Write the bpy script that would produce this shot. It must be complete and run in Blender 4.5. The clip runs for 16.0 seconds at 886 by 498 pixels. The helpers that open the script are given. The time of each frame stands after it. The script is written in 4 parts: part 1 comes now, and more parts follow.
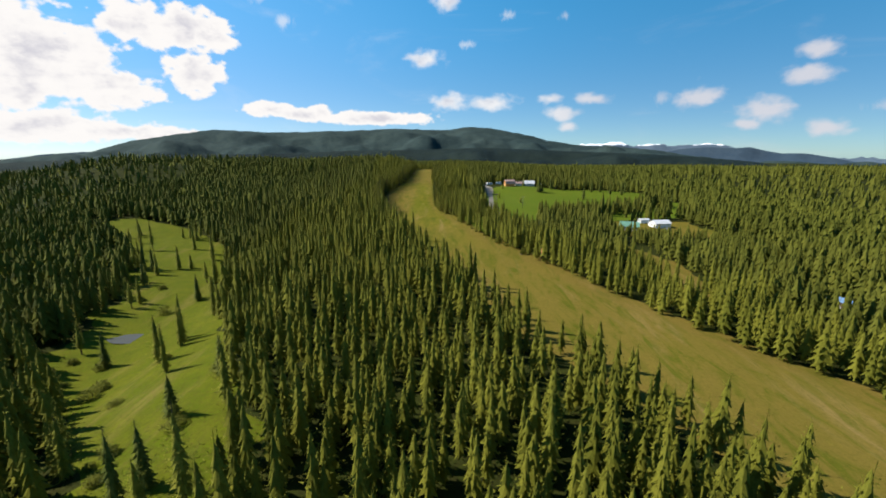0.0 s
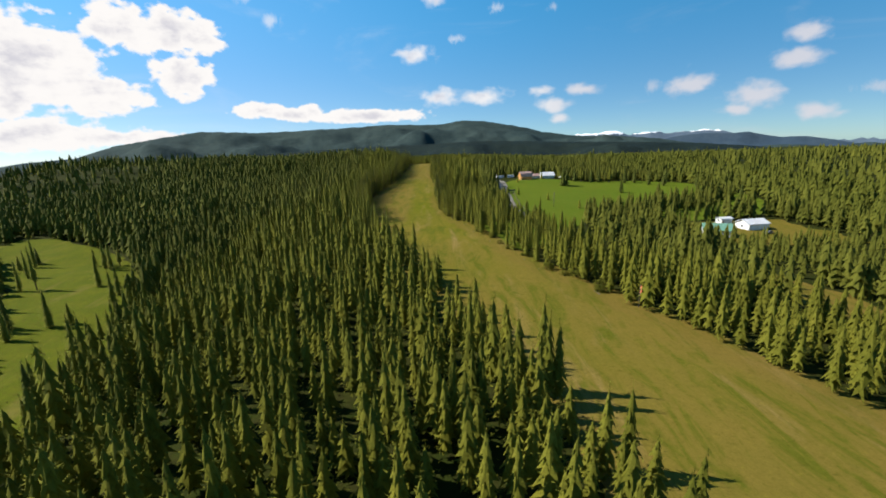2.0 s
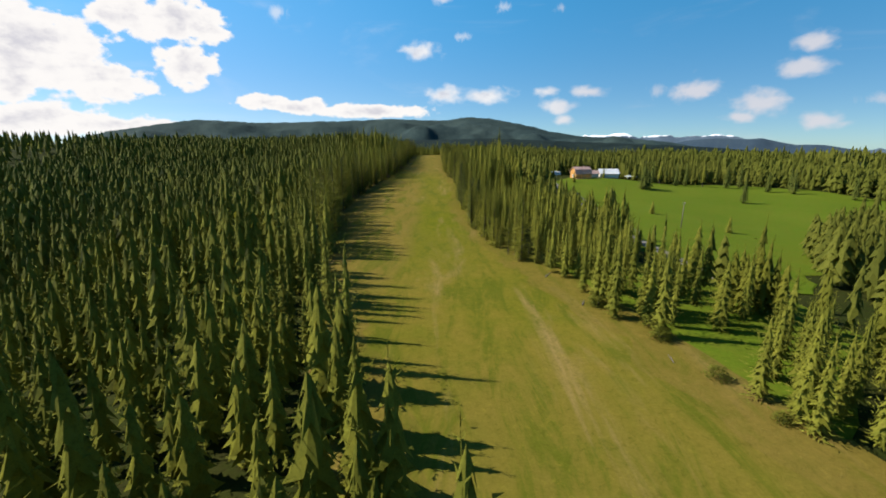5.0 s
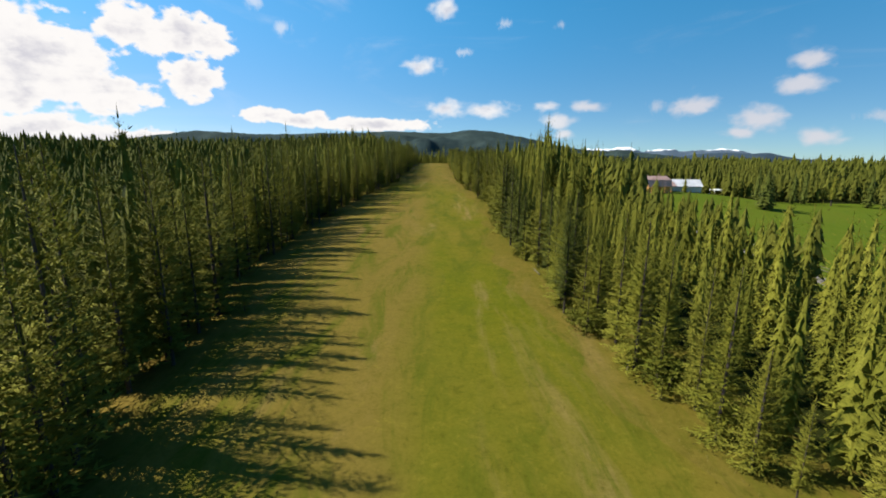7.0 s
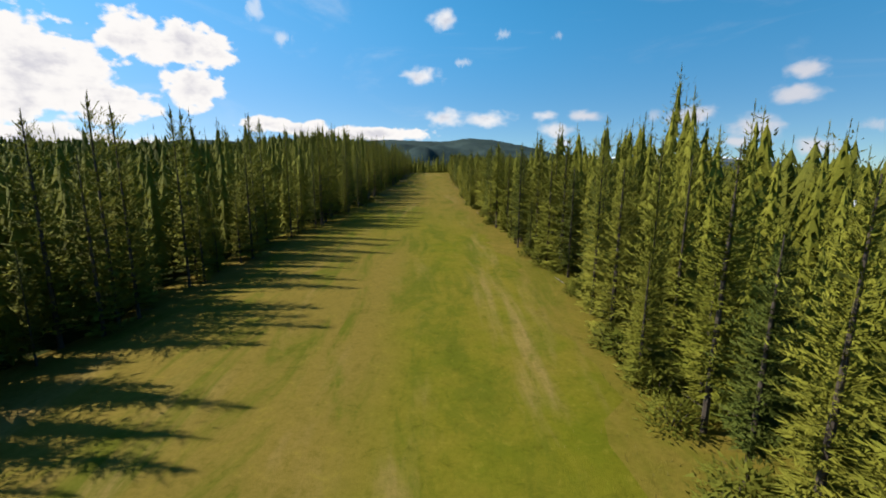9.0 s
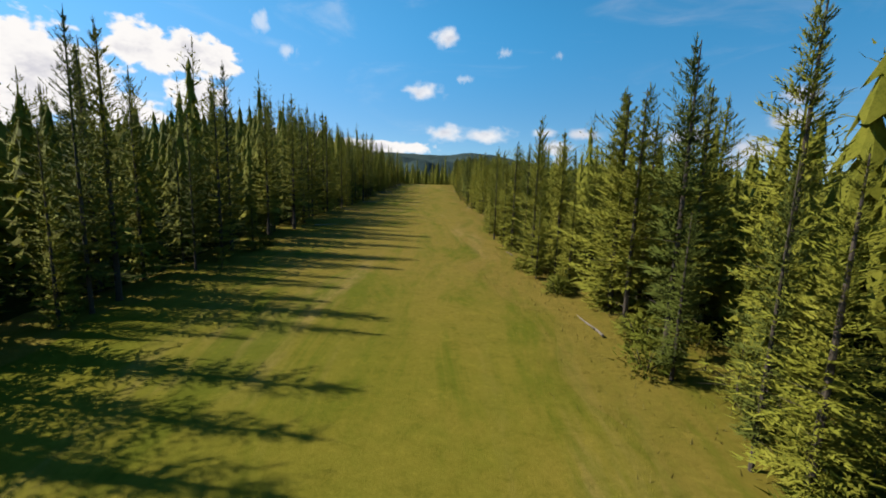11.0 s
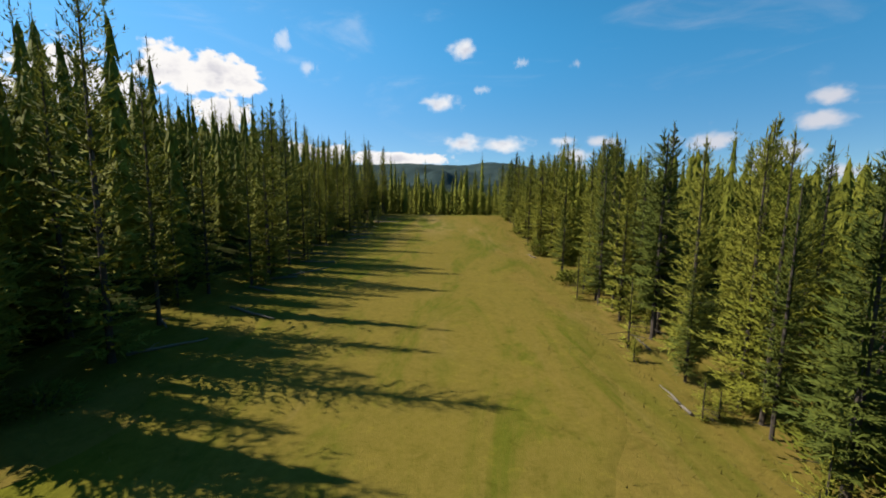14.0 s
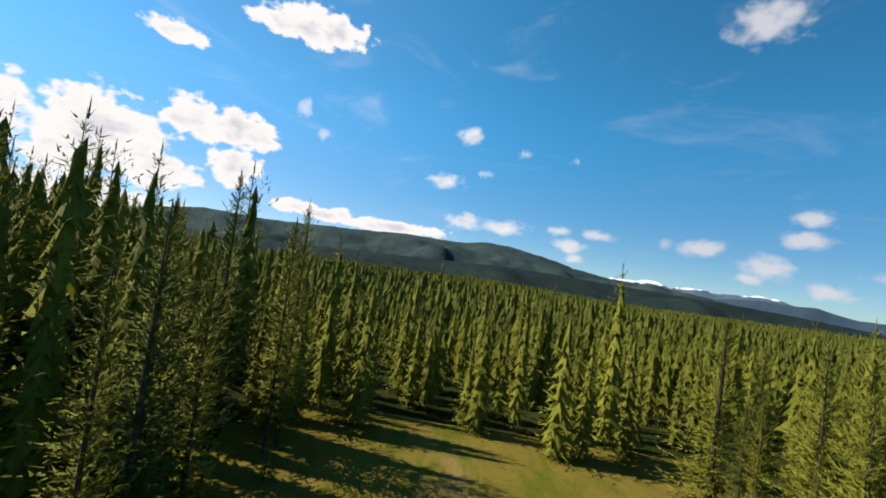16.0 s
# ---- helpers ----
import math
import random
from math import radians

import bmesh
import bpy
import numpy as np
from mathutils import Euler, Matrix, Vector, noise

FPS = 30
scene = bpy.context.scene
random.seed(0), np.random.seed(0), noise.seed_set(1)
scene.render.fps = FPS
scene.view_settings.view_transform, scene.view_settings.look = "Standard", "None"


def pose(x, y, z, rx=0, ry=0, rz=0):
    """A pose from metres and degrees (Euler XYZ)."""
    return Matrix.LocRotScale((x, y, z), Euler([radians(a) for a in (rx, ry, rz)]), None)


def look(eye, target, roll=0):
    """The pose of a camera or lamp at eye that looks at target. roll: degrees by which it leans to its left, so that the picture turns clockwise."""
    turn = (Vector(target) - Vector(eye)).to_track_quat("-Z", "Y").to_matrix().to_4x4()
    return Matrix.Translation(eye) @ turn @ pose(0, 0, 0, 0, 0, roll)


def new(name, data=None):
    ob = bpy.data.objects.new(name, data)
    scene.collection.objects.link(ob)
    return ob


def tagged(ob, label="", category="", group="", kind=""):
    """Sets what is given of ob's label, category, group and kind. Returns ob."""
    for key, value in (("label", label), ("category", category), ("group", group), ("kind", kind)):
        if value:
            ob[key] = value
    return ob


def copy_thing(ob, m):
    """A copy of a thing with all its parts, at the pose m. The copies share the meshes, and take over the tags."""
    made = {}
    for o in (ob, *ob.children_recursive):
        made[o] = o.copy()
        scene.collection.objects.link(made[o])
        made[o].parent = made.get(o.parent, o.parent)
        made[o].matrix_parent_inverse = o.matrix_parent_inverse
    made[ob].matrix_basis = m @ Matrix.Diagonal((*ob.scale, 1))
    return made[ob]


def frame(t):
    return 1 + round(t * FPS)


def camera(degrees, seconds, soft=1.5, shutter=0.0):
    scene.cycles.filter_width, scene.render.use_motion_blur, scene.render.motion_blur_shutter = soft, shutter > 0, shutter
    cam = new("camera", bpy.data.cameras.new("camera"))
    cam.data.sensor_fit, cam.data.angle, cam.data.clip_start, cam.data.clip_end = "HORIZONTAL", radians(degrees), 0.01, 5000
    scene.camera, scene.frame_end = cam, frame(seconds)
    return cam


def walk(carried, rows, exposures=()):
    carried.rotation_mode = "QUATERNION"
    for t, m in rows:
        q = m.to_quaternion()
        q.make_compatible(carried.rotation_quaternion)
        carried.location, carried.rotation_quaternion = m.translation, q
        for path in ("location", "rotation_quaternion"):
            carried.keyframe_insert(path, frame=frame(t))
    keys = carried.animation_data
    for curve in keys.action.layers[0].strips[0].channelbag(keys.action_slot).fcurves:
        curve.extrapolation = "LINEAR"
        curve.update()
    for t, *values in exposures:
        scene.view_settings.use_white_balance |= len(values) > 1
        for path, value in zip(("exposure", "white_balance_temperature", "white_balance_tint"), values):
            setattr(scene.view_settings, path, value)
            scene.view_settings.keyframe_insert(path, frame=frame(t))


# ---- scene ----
cam = camera(93.0, 16.0, 1.8)

PATH = [
    (0, (0.00, 0.00, 45.00), (0.00, 97.51, 22.85), -0.00),
    (0.5, (-1.59, 18.46, 43.46), (-1.45, 115.91, 21.05), -2.93),
    (1, (-3.21, 36.86, 42.04), (-2.98, 134.40, 20.01), -2.52),
    (1.5, (-4.80, 55.12, 41.01), (-4.38, 152.62, 18.82), -0.82),
    (2, (-6.60, 73.13, 39.94), (-5.78, 170.41, 16.80), -1.94),
    (2.5, (-8.50, 90.97, 38.79), (-7.68, 188.09, 14.94), -4.70),
    (3, (-9.99, 108.84, 37.38), (-9.71, 205.47, 11.63), -3.80),
    (3.5, (-11.33, 126.81, 35.85), (-10.85, 223.75, 11.31), 0.60),
    (4, (-12.48, 144.86, 34.61), (-11.29, 241.96, 10.73), 1.09),
    (6.5, (-19.11, 237.86, 25.40), (-18.55, 335.24, 2.68), -2.04),
    (7, (-19.83, 256.67, 25.16), (-18.99, 354.50, 4.45), 0.35),
    (7.5, (-20.11, 275.47, 24.60), (-19.04, 373.48, 4.78), 1.64),
    (8, (-19.86, 294.22, 24.46), (-19.24, 392.12, 4.07), -1.26),
    (8.5, (-19.64, 312.98, 24.71), (-19.31, 411.09, 5.35), -2.39),
    (9, (-19.52, 331.74, 25.20), (-18.48, 429.96, 6.45), 0.33),
    (11.5, (-20.08, 425.43, 23.11), (-18.52, 524.34, 8.44), 1.84),
    (12, (-20.85, 444.39, 24.13), (-19.38, 543.37, 9.92), 1.30),
    (12.5, (-21.64, 463.36, 25.18), (-21.81, 562.29, 10.62), -3.02),
    (13, (-21.79, 482.27, 26.09), (-23.27, 581.13, 11.13), -1.20),
    (13.5, (-22.09, 501.00, 26.59), (-24.73, 599.81, 11.42), -0.71),
    (14, (-22.72, 519.58, 27.69), (-25.80, 618.65, 14.44), 0.69),
    (14.5, (-24.09, 538.08, 29.35), (-27.13, 637.68, 20.86), 0.31),
    (15, (-25.94, 556.58, 31.14), (-28.52, 656.52, 28.51), 2.89),
    (15.5, (-28.25, 575.07, 33.32), (-31.16, 675.02, 34.67), 9.90),
    (16, (-30.45, 593.58, 35.48), (-32.95, 693.46, 39.68), 7.64),
]
EXPOSURE = 0.8
walk(cam, [(t, look(eye, target, roll)) for t, eye, target, roll in PATH], [(0, EXPOSURE), (16, EXPOSURE)])


# ---- sky and sun ----
SUN_ELEVATION = 43.0
world = bpy.data.worlds.new("sky")
scene.world = world
world.use_nodes = True
wt = world.node_tree
wt.nodes.clear()


class Nodes:
    """Short hand for building a node tree."""

    def __init__(self, tree):
        self.tree = tree

    def node(self, kind, **settings):
        n = self.tree.nodes.new(kind)
        for key, value in settings.items():
            setattr(n, key, value)
        return n

    def put(self, socket, value):
        if isinstance(value, bpy.types.NodeSocket):
            self.tree.links.new(value, socket)
        else:
            socket.default_value = value

    def math(self, op, a, b=0.0, c=0.0):
        n = self.node("ShaderNodeMath", operation=op)
        for s, v in zip(n.inputs, (a, b, c)):
            self.put(s, v)
        return n.outputs[0]

    def vmath(self, op, a, b=(0, 0, 0)):
        n = self.node("ShaderNodeVectorMath", operation=op)
        self.put(n.inputs[0], a)
        self.put(n.inputs[1], b)
        return n.outputs["Value"] if op == "LENGTH" else n.outputs[0]

    def noise(self, vector, scale, detail=4.0, rough=0.55, distortion=0.0):
        n = self.node("ShaderNodeTexNoise")
        self.put(n.inputs["Vector"], vector)
        for key, value in (("Scale", scale), ("Detail", detail), ("Roughness", rough), ("Distortion", distortion)):
            n.inputs[key].default_value = value
        return n.outputs["Fac"]

    def span(self, value, a, b, c=0.0, d=1.0, smooth=True):
        n = self.node("ShaderNodeMapRange", interpolation_type="SMOOTHSTEP" if smooth else "LINEAR")
        for s, v in zip(n.inputs, (value, a, b, c, d)):
            self.put(s, v)
        return n.outputs[0]

    def mix(self, fac, a, b):
        n = self.node("ShaderNodeMix", data_type="RGBA")
        self.put(n.inputs[0], fac)
        self.put(n.inputs[6], (*a, 1) if isinstance(a, tuple) else a)
        self.put(n.inputs[7], (*b, 1) if isinstance(b, tuple) else b)
        return n.outputs[2]


# clouds as patches of the sky: azimuth, elevation, half width, half height in degrees
CUMULUS_LEFT = [
    (-42.6, 9.8, 4.2, 4.2), (-40.0, 8.9, 4.2, 3.7), (-36.8, 6.4, 4.8, 2.0), (-44.1, 6.4, 3.0, 2.8), (-33.9, 13.0, 3.2, 2.5),
    (-29.1, 13.0, 4.1, 2.2), (-26.7, 12.5, 2.4, 1.7), (-28.8, 8.5, 3.0, 2.2), (-42.6, 2.6, 8.0, 1.7), (-51.7, 8.8, 5.0, 4.5),
    (-58.9, 12.4, 6.0, 5.0), (-21.3, 26.7, 6.4, 2.3), (-26.7, 25.9, 3.3, 1.2), (-36.8, 21.5, 3.3, 1.1), (-21.3, 5.2, 3.6, 0.9),
    (-16.8, 4.8, 3.3, 1.0), (-9.5, 4.4, 8.8, 0.9), (-35.0, 2.2, 6.0, 0.8),
]
CUMULUS_RIGHT = [
    (-2.3, 11.5, 2.8, 1.1), (0.8, 6.5, 3.0, 1.3), (6.3, 6.3, 3.4, 1.1), (14.9, 4.9, 2.4, 1.1), (18.5, 6.5, 2.3, 0.8),
    (16.0, 3.3, 1.7, 0.7), (13.6, 6.7, 1.7, 0.7), (30.1, 6.2, 2.6, 1.4), (36.2, 4.4, 2.8, 1.6), (34.6, 3.1, 1.8, 0.7),
    (39.8, 9.8, 1.9, 1.1), (39.2, 7.7, 2.4, 1.3), (41.2, 2.5, 2.2, 1.0), (0.5, 17.8, 1.9, 1.3), (34.4, 29.8, 4.5, 2.6),
    (62.0, 9.0, 6.0, 3.0), (75.0, 14.0, 7.0, 3.5),
]
WISPS = [
    (2.8, 13.1, 1.1, 0.5), (26.4, 6.2, 1.0, 0.7), (45.1, 4.3, 1.2, 0.6), (-19.1, 14.8, 1.0, 0.7), (14.7, 15.7, 0.7, 0.5),
    (8.0, 16.1, 0.9, 0.6), (-22.0, 17.5, 1.0, 1.2),
]
w = Nodes(wt)
way = w.node("ShaderNodeTexCoord").outputs["Generated"]
sep = w.node("ShaderNodeSeparateXYZ")
w.put(sep.inputs[0], way)
azimuth = w.math("MULTIPLY", w.math("ARCTAN2", sep.outputs[0], sep.outputs[1]), 180 / math.pi)
height = w.math("MULTIPLY", w.math("ARCSINE", sep.outputs[2]), 180 / math.pi)
join = w.node("ShaderNodeCombineXYZ")
w.put(join.inputs[0], azimuth)
w.put(join.inputs[1], height)
spot = join.outputs[0]


def cover(at, group):
    total = None
    for a, e, hw, hh in group:
        d = w.vmath("LENGTH", w.vmath("MULTIPLY", w.vmath("SUBTRACT", at, (a, e, 0)), (1 / hw, 1 / hh, 0)))
        total = d if total is None else w.math("SMOOTH_MIN", total, d, 0.25)
    return w.math("SUBTRACT", 1.0, total)


billow = w.noise(w.vmath("MULTIPLY", spot, (0.55, 0.75, 1)), 1.0, 7.0, 0.5, 0.15)
ragged = w.math("MULTIPLY", w.math("SUBTRACT", billow, 0.5), 1.7)
big, small = w.math("ADD", cover(spot, CUMULUS_LEFT), ragged), w.math("ADD", cover(spot, CUMULUS_RIGHT), ragged)
thin = w.math("ADD", cover(spot, WISPS), w.math("MULTIPLY", w.math("SUBTRACT", w.noise(w.vmath("MULTIPLY", spot, (0.9, 0.55, 1)), 1.0, 6.0, 0.6, 0.8), 0.5), 3.2))
shape = w.math("MAXIMUM", big, small)
dense = w.math("MAXIMUM", w.span(big, -0.1, 0.2), w.math("MAXIMUM", w.math("MULTIPLY", w.span(small, -0.12, 0.85), 0.85), w.math("MULTIPLY", w.span(thin, -0.3, 1.2), 0.5)))
wisps = w.noise(w.vmath("MULTIPLY", spot, (0.05, 0.16, 1)), 1.0, 6.0, 0.6, 1.2)
veil = w.math("MULTIPLY", w.span(wisps, 0.52, 0.85), 0.22)
soft = w.noise(w.vmath("MULTIPLY", w.vmath("ADD", spot, (0.6, -1.0, 0)), (0.3, 0.5, 1)), 1.0, 5.0, 0.6)
grey = w.math("MULTIPLY", w.math("MULTIPLY", w.span(soft, 0.38, 0.7), w.span(shape, 0.2, 0.9)), 0.65)
cloud_colour = w.mix(w.math("MAXIMUM", grey, w.span(azimuth, 8.0, 22.0, 0.0, 0.55)), (1.0, 0.97, 0.95), (0.52, 0.52, 0.62))
sky = w.node("ShaderNodeTexSky", sky_type="NISHITA", sun_disc=False, sun_elevation=radians(SUN_ELEVATION),
             sun_rotation=radians(-81), altitude=1200, air_density=0.7, dust_density=0.25, ozone_density=1.5)
back = w.node("ShaderNodeBackground")
deep = w.node("ShaderNodeMix", data_type="RGBA", blend_type="MULTIPLY")
deep.inputs[0].default_value = 1.0
w.put(deep.inputs[6], sky.outputs[0])
w.put(deep.inputs[7], w.mix(w.span(azimuth, -35.0, 15.0), w.mix(w.span(height, 0.0, 22.0), (0.66, 0.73, 0.80), (0.66, 1.38, 1.45)), w.mix(w.span(height, 0.0, 22.0), (0.56, 0.73, 0.81), (0.40, 1.38, 1.52))))
w.put(back.inputs[0], deep.outputs[2])
w.put(back.inputs[1], w.span(azimuth, -15.0, 55.0, 0.087, 0.064))
white = w.node("ShaderNodeBackground")
w.put(white.inputs[0], cloud_colour)
white.inputs[1].default_value = 0.57
blend = w.node("ShaderNodeMixShader")
w.put(blend.inputs[0], w.math("MAXIMUM", dense, veil))
w.put(blend.inputs[1], back.outputs[0])
w.put(blend.inputs[2], white.outputs[0])
out = w.node("ShaderNodeOutputWorld")
w.put(out.inputs[0], blend.outputs[0])

sun = new("sun", bpy.data.lights.new("sun", "SUN"))
sun.data.energy, sun.data.angle, sun.data.color = 4.8, radians(0.53), (1.0, 0.94, 0.84)
sun.matrix_basis = look((-math.cos(radians(SUN_ELEVATION)), 0.12, math.sin(radians(SUN_ELEVATION))), (0, 0, 0))


# ---- materials ----
def material(name, rough=0.8, metal=0.0, spec=0.3):
    m = bpy.data.materials.new(name)
    m.use_nodes = True
    n = Nodes(m.node_tree)
    shader = m.node_tree.nodes["Principled BSDF"]
    shader.inputs["Roughness"].default_value, shader.inputs["Metallic"].default_value = rough, metal
    shader.inputs["Specular IOR Level"].default_value = spec
    return m, n, shader


def bump(n, shader, value, strength, distance):
    b = n.node("ShaderNodeBump")
    b.inputs["Strength"].default_value, b.inputs["Distance"].default_value = strength, distance
    n.put(b.inputs["Height"], value)
    n.put(shader.inputs["Normal"], b.outputs[0])


def place_of(n):
    return n.node("ShaderNodeNewGeometry").outputs["Position"]


def plain(name, colour, rough=0.6, metal=0.0, scale=3.0, vary=0.25, relief=0.0, spec=0.3):
    """A painted or natural surface with stains at two scales."""
    m, n, s = material(name, rough, metal, spec)
    at = n.node("ShaderNodeTexCoord").outputs["Object"]
    big, fine = n.noise(at, scale * 0.3, 4.0), n.noise(at, scale * 5, 5.0)
    both = n.math("ADD", n.math("MULTIPLY", big, 0.65), n.math("MULTIPLY", fine, 0.35))
    dark = tuple(c * (1 - vary) for c in colour)
    light = tuple(min(1, c * (1 + vary * 0.6)) for c in colour)
    n.put(s.inputs["Base Color"], n.mix(n.span(both, 0.3, 0.7), dark, light))
    if relief:
        bump(n, s, fine, 0.5, relief)
    return m


def grass_material(name, tones, scale=1.0, dirt=0.0, dry=None):
    """Grass sheet: dry and green patches, blades in the relief, bare earth where it is worn."""
    m, n, s = material(name, 0.95, 0.0, 0.03)
    at = place_of(n)
    patch = n.noise(at, 0.035 * scale, 5.0, 0.6, 0.4)
    mid = n.noise(at, 0.35 * scale, 5.0, 0.65)
    fine = n.noise(at, 3.5, 6.0, 0.7)
    colour = n.mix(n.span(patch, 0.36, 0.64), tones[0], tones[1])
    colour = n.mix(n.math("MULTIPLY", n.span(mid, 0.38, 0.7), 0.7), colour, tones[2])
    if dry:
        north = n.node("ShaderNodeSeparateXYZ")
        n.put(north.inputs[0], at)
        lie = n.math("ADD", north.outputs[1], n.math("MULTIPLY", n.math("SUBTRACT", n.noise(at, 0.02, 4.0), 0.5), 320))
        thirst = n.math("MAXIMUM", n.span(lie, dry[0], dry[1], 0.75, 0.0), n.math("MULTIPLY", n.span(north.outputs[1], dry[1] + 65, dry[1] + 130, 0.0, 0.8), n.span(n.math("ADD", north.outputs[0], n.math("MULTIPLY", n.math("SUBTRACT", patch, 0.5), 26)), -42, -31)))
        west = n.math("ADD", north.outputs[0], n.math("MULTIPLY", n.math("SUBTRACT", patch, 0.5), 14))
        half_dry = n.math("MULTIPLY", n.span(west, -20, -26, 0.0, 0.85), n.math("MULTIPLY", n.span(north.outputs[1], 225, 265), n.span(north.outputs[1], 430, 380, 0.0, 1.0)))
        thirst = n.math("MAXIMUM", thirst, half_dry)
        colour = n.mix(thirst, colour, (0.152, 0.108, 0.023))
    if dirt:
        streak = n.noise(n.vmath("MULTIPLY", at, (0.12, 0.022, 0.1)), 1.0, 6.0, 0.68, 0.5)
        colour = n.mix(n.math("MULTIPLY", n.span(streak, 0.52, 0.74), dirt), colour, (0.23, 0.155, 0.058))
        lush = n.noise(n.vmath("MULTIPLY", n.vmath("ADD", at, (31.0, 7.0, 0)), (0.26, 0.06, 0.1)), 1.0, 6.0, 0.7, 0.8)
        colour = n.mix(n.math("MULTIPLY", n.span(lush, 0.46, 0.66), dirt * 1.15), colour, (0.072, 0.083, 0.007))
    clump = n.noise(at, 1.1, 6.0, 0.75, 0.6)
    colour = n.mix(n.math("MULTIPLY", n.span(clump, 0.5, 0.72), 0.45), colour, tuple(c * 0.45 for c in tones[2]))
    colour = n.mix(n.math("MULTIPLY", n.span(clump, 0.46, 0.3), 0.35), colour, tuple(min(1, c * 1.4) for c in tones[1]))
    colour = n.mix(n.math("MULTIPLY", n.span(fine, 0.35, 0.8), 0.4), colour, tuple(c * 0.5 for c in tones[0]))
    n.put(s.inputs["Base Color"], colour)
    bump(n, s, n.math("ADD", n.noise(at, 9.0, 5.0, 0.75), mid), 0.35, 0.12)
    return m


def foliage_material(name, dark, light, tip, through_light=0.44):
    m, n, s = material(name, 0.8, 0.0, 0.08)
    geo = n.node("ShaderNodeNewGeometry")
    own = n.node("ShaderNodeObjectInfo").outputs["Random"]
    tone = n.node("ShaderNodeAttribute", attribute_name="tone").outputs["Fac"]
    grain = n.noise(geo.outputs["Position"], 0.9, 4.0, 0.7)
    broad = n.noise(geo.outputs["Position"], 0.05, 3.0, 0.6)
    colour = n.mix(n.math("ADD", n.math("MULTIPLY", geo.outputs["Random Per Island"], 0.5), 0.2), dark, light)
    colour = n.mix(n.math("MULTIPLY", n.span(grain, 0.4, 0.75), 0.5), colour, tip)
    colour = n.mix(n.math("MULTIPLY", n.span(broad, 0.42, 0.68), 0.45), colour, tuple(c * 0.62 for c in dark))
    colour = n.mix(n.math("MULTIPLY", own, 0.3), colour, tip)
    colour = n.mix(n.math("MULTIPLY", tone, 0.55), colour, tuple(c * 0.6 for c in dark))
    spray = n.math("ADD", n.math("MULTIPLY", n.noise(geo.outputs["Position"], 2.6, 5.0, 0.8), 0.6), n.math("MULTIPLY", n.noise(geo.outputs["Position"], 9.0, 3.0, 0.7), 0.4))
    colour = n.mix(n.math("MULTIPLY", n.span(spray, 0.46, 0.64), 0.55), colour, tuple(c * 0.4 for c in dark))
    n.put(s.inputs["Base Color"], colour)
    form = n.node("ShaderNodeVectorTransform", vector_type="NORMAL", convert_from="OBJECT", convert_to="WORLD")
    n.put(form.inputs[0], n.node("ShaderNodeAttribute", attribute_name="form").outputs["Vector"])
    rounded = n.vmath("NORMALIZE", n.vmath("ADD", form.outputs[0], n.vmath("MULTIPLY", geo.outputs["Normal"], (0.7, 0.7, 0.7))))
    n.put(s.inputs["Normal"], rounded)
    thin = n.node("ShaderNodeBsdfTranslucent")
    n.put(thin.inputs[0], colour)
    n.put(thin.inputs[1], rounded)
    both = n.node("ShaderNodeMixShader")
    both.inputs[0].default_value = through_light
    n.put(both.inputs[1], s.outputs[0])
    n.put(both.inputs[2], thin.outputs[0])
    n.put(m.node_tree.nodes["Material Output"].inputs[0], both.outputs[0])
    return m


def woods_material(name, dark, light, scale, snow=None):
    """Far wooded slopes, crowns as relief."""
    m, n, s = material(name, 0.95, 0.0, 0.05)
    at = place_of(n)
    fine, mid, broad = n.noise(at, scale, 4.0, 0.7), n.noise(at, scale * 0.22, 4.0, 0.6), n.noise(at, scale * 0.05, 4.0, 0.6, 0.5)
    colour = n.mix(n.span(n.math("ADD", n.math("MULTIPLY", fine, 0.5), n.math("MULTIPLY", broad, 0.5)), 0.38, 0.62), dark, light)
    colour = n.mix(n.math("MULTIPLY", n.span(mid, 0.5, 0.72), 0.5), colour, tuple(c * 0.55 for c in dark))
    if snow is not None:
        z = n.node("ShaderNodeSeparateXYZ")
        n.put(z.inputs[0], at)
        lie = n.math("ADD", z.outputs[2], n.math("MULTIPLY", n.math("SUBTRACT", fine, 0.5), 70))
        colour = n.mix(n.span(lie, snow, snow + 10), colour, (0.82, 0.84, 0.88))
    n.put(s.inputs["Base Color"], colour)
    bump(n, s, n.math("ADD", fine, mid), 0.6, 6.0)
    return m


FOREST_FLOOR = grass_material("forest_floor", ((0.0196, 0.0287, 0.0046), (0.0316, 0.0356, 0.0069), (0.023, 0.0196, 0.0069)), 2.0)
STRIP_GRASS = grass_material("dry_grass", ((0.1064, 0.1064, 0.0069), (0.1495, 0.1179, 0.0155), (0.0805, 0.0949, 0.0057)), 0.8, 0.75, (120, 330))
MEADOW_GRASS = grass_material("meadow_grass", ((0.070, 0.094, 0.004), (0.098, 0.111, 0.006), (0.070, 0.057, 0.011)), 4.5, 0.45)
FIELD_GRASS = grass_material("field_grass", ((0.072, 0.112, 0.007), (0.088, 0.122, 0.009), (0.098, 0.108, 0.011)), 0.9)
VERGE_GRASS = grass_material("verge_grass", ((0.1294, 0.1046, 0.0149), (0.1524, 0.1121, 0.0207), (0.0949, 0.0891, 0.0098)), 2.2, 0.6, (120, 330))
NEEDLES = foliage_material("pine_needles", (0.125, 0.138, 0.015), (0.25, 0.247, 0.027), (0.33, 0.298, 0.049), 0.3)
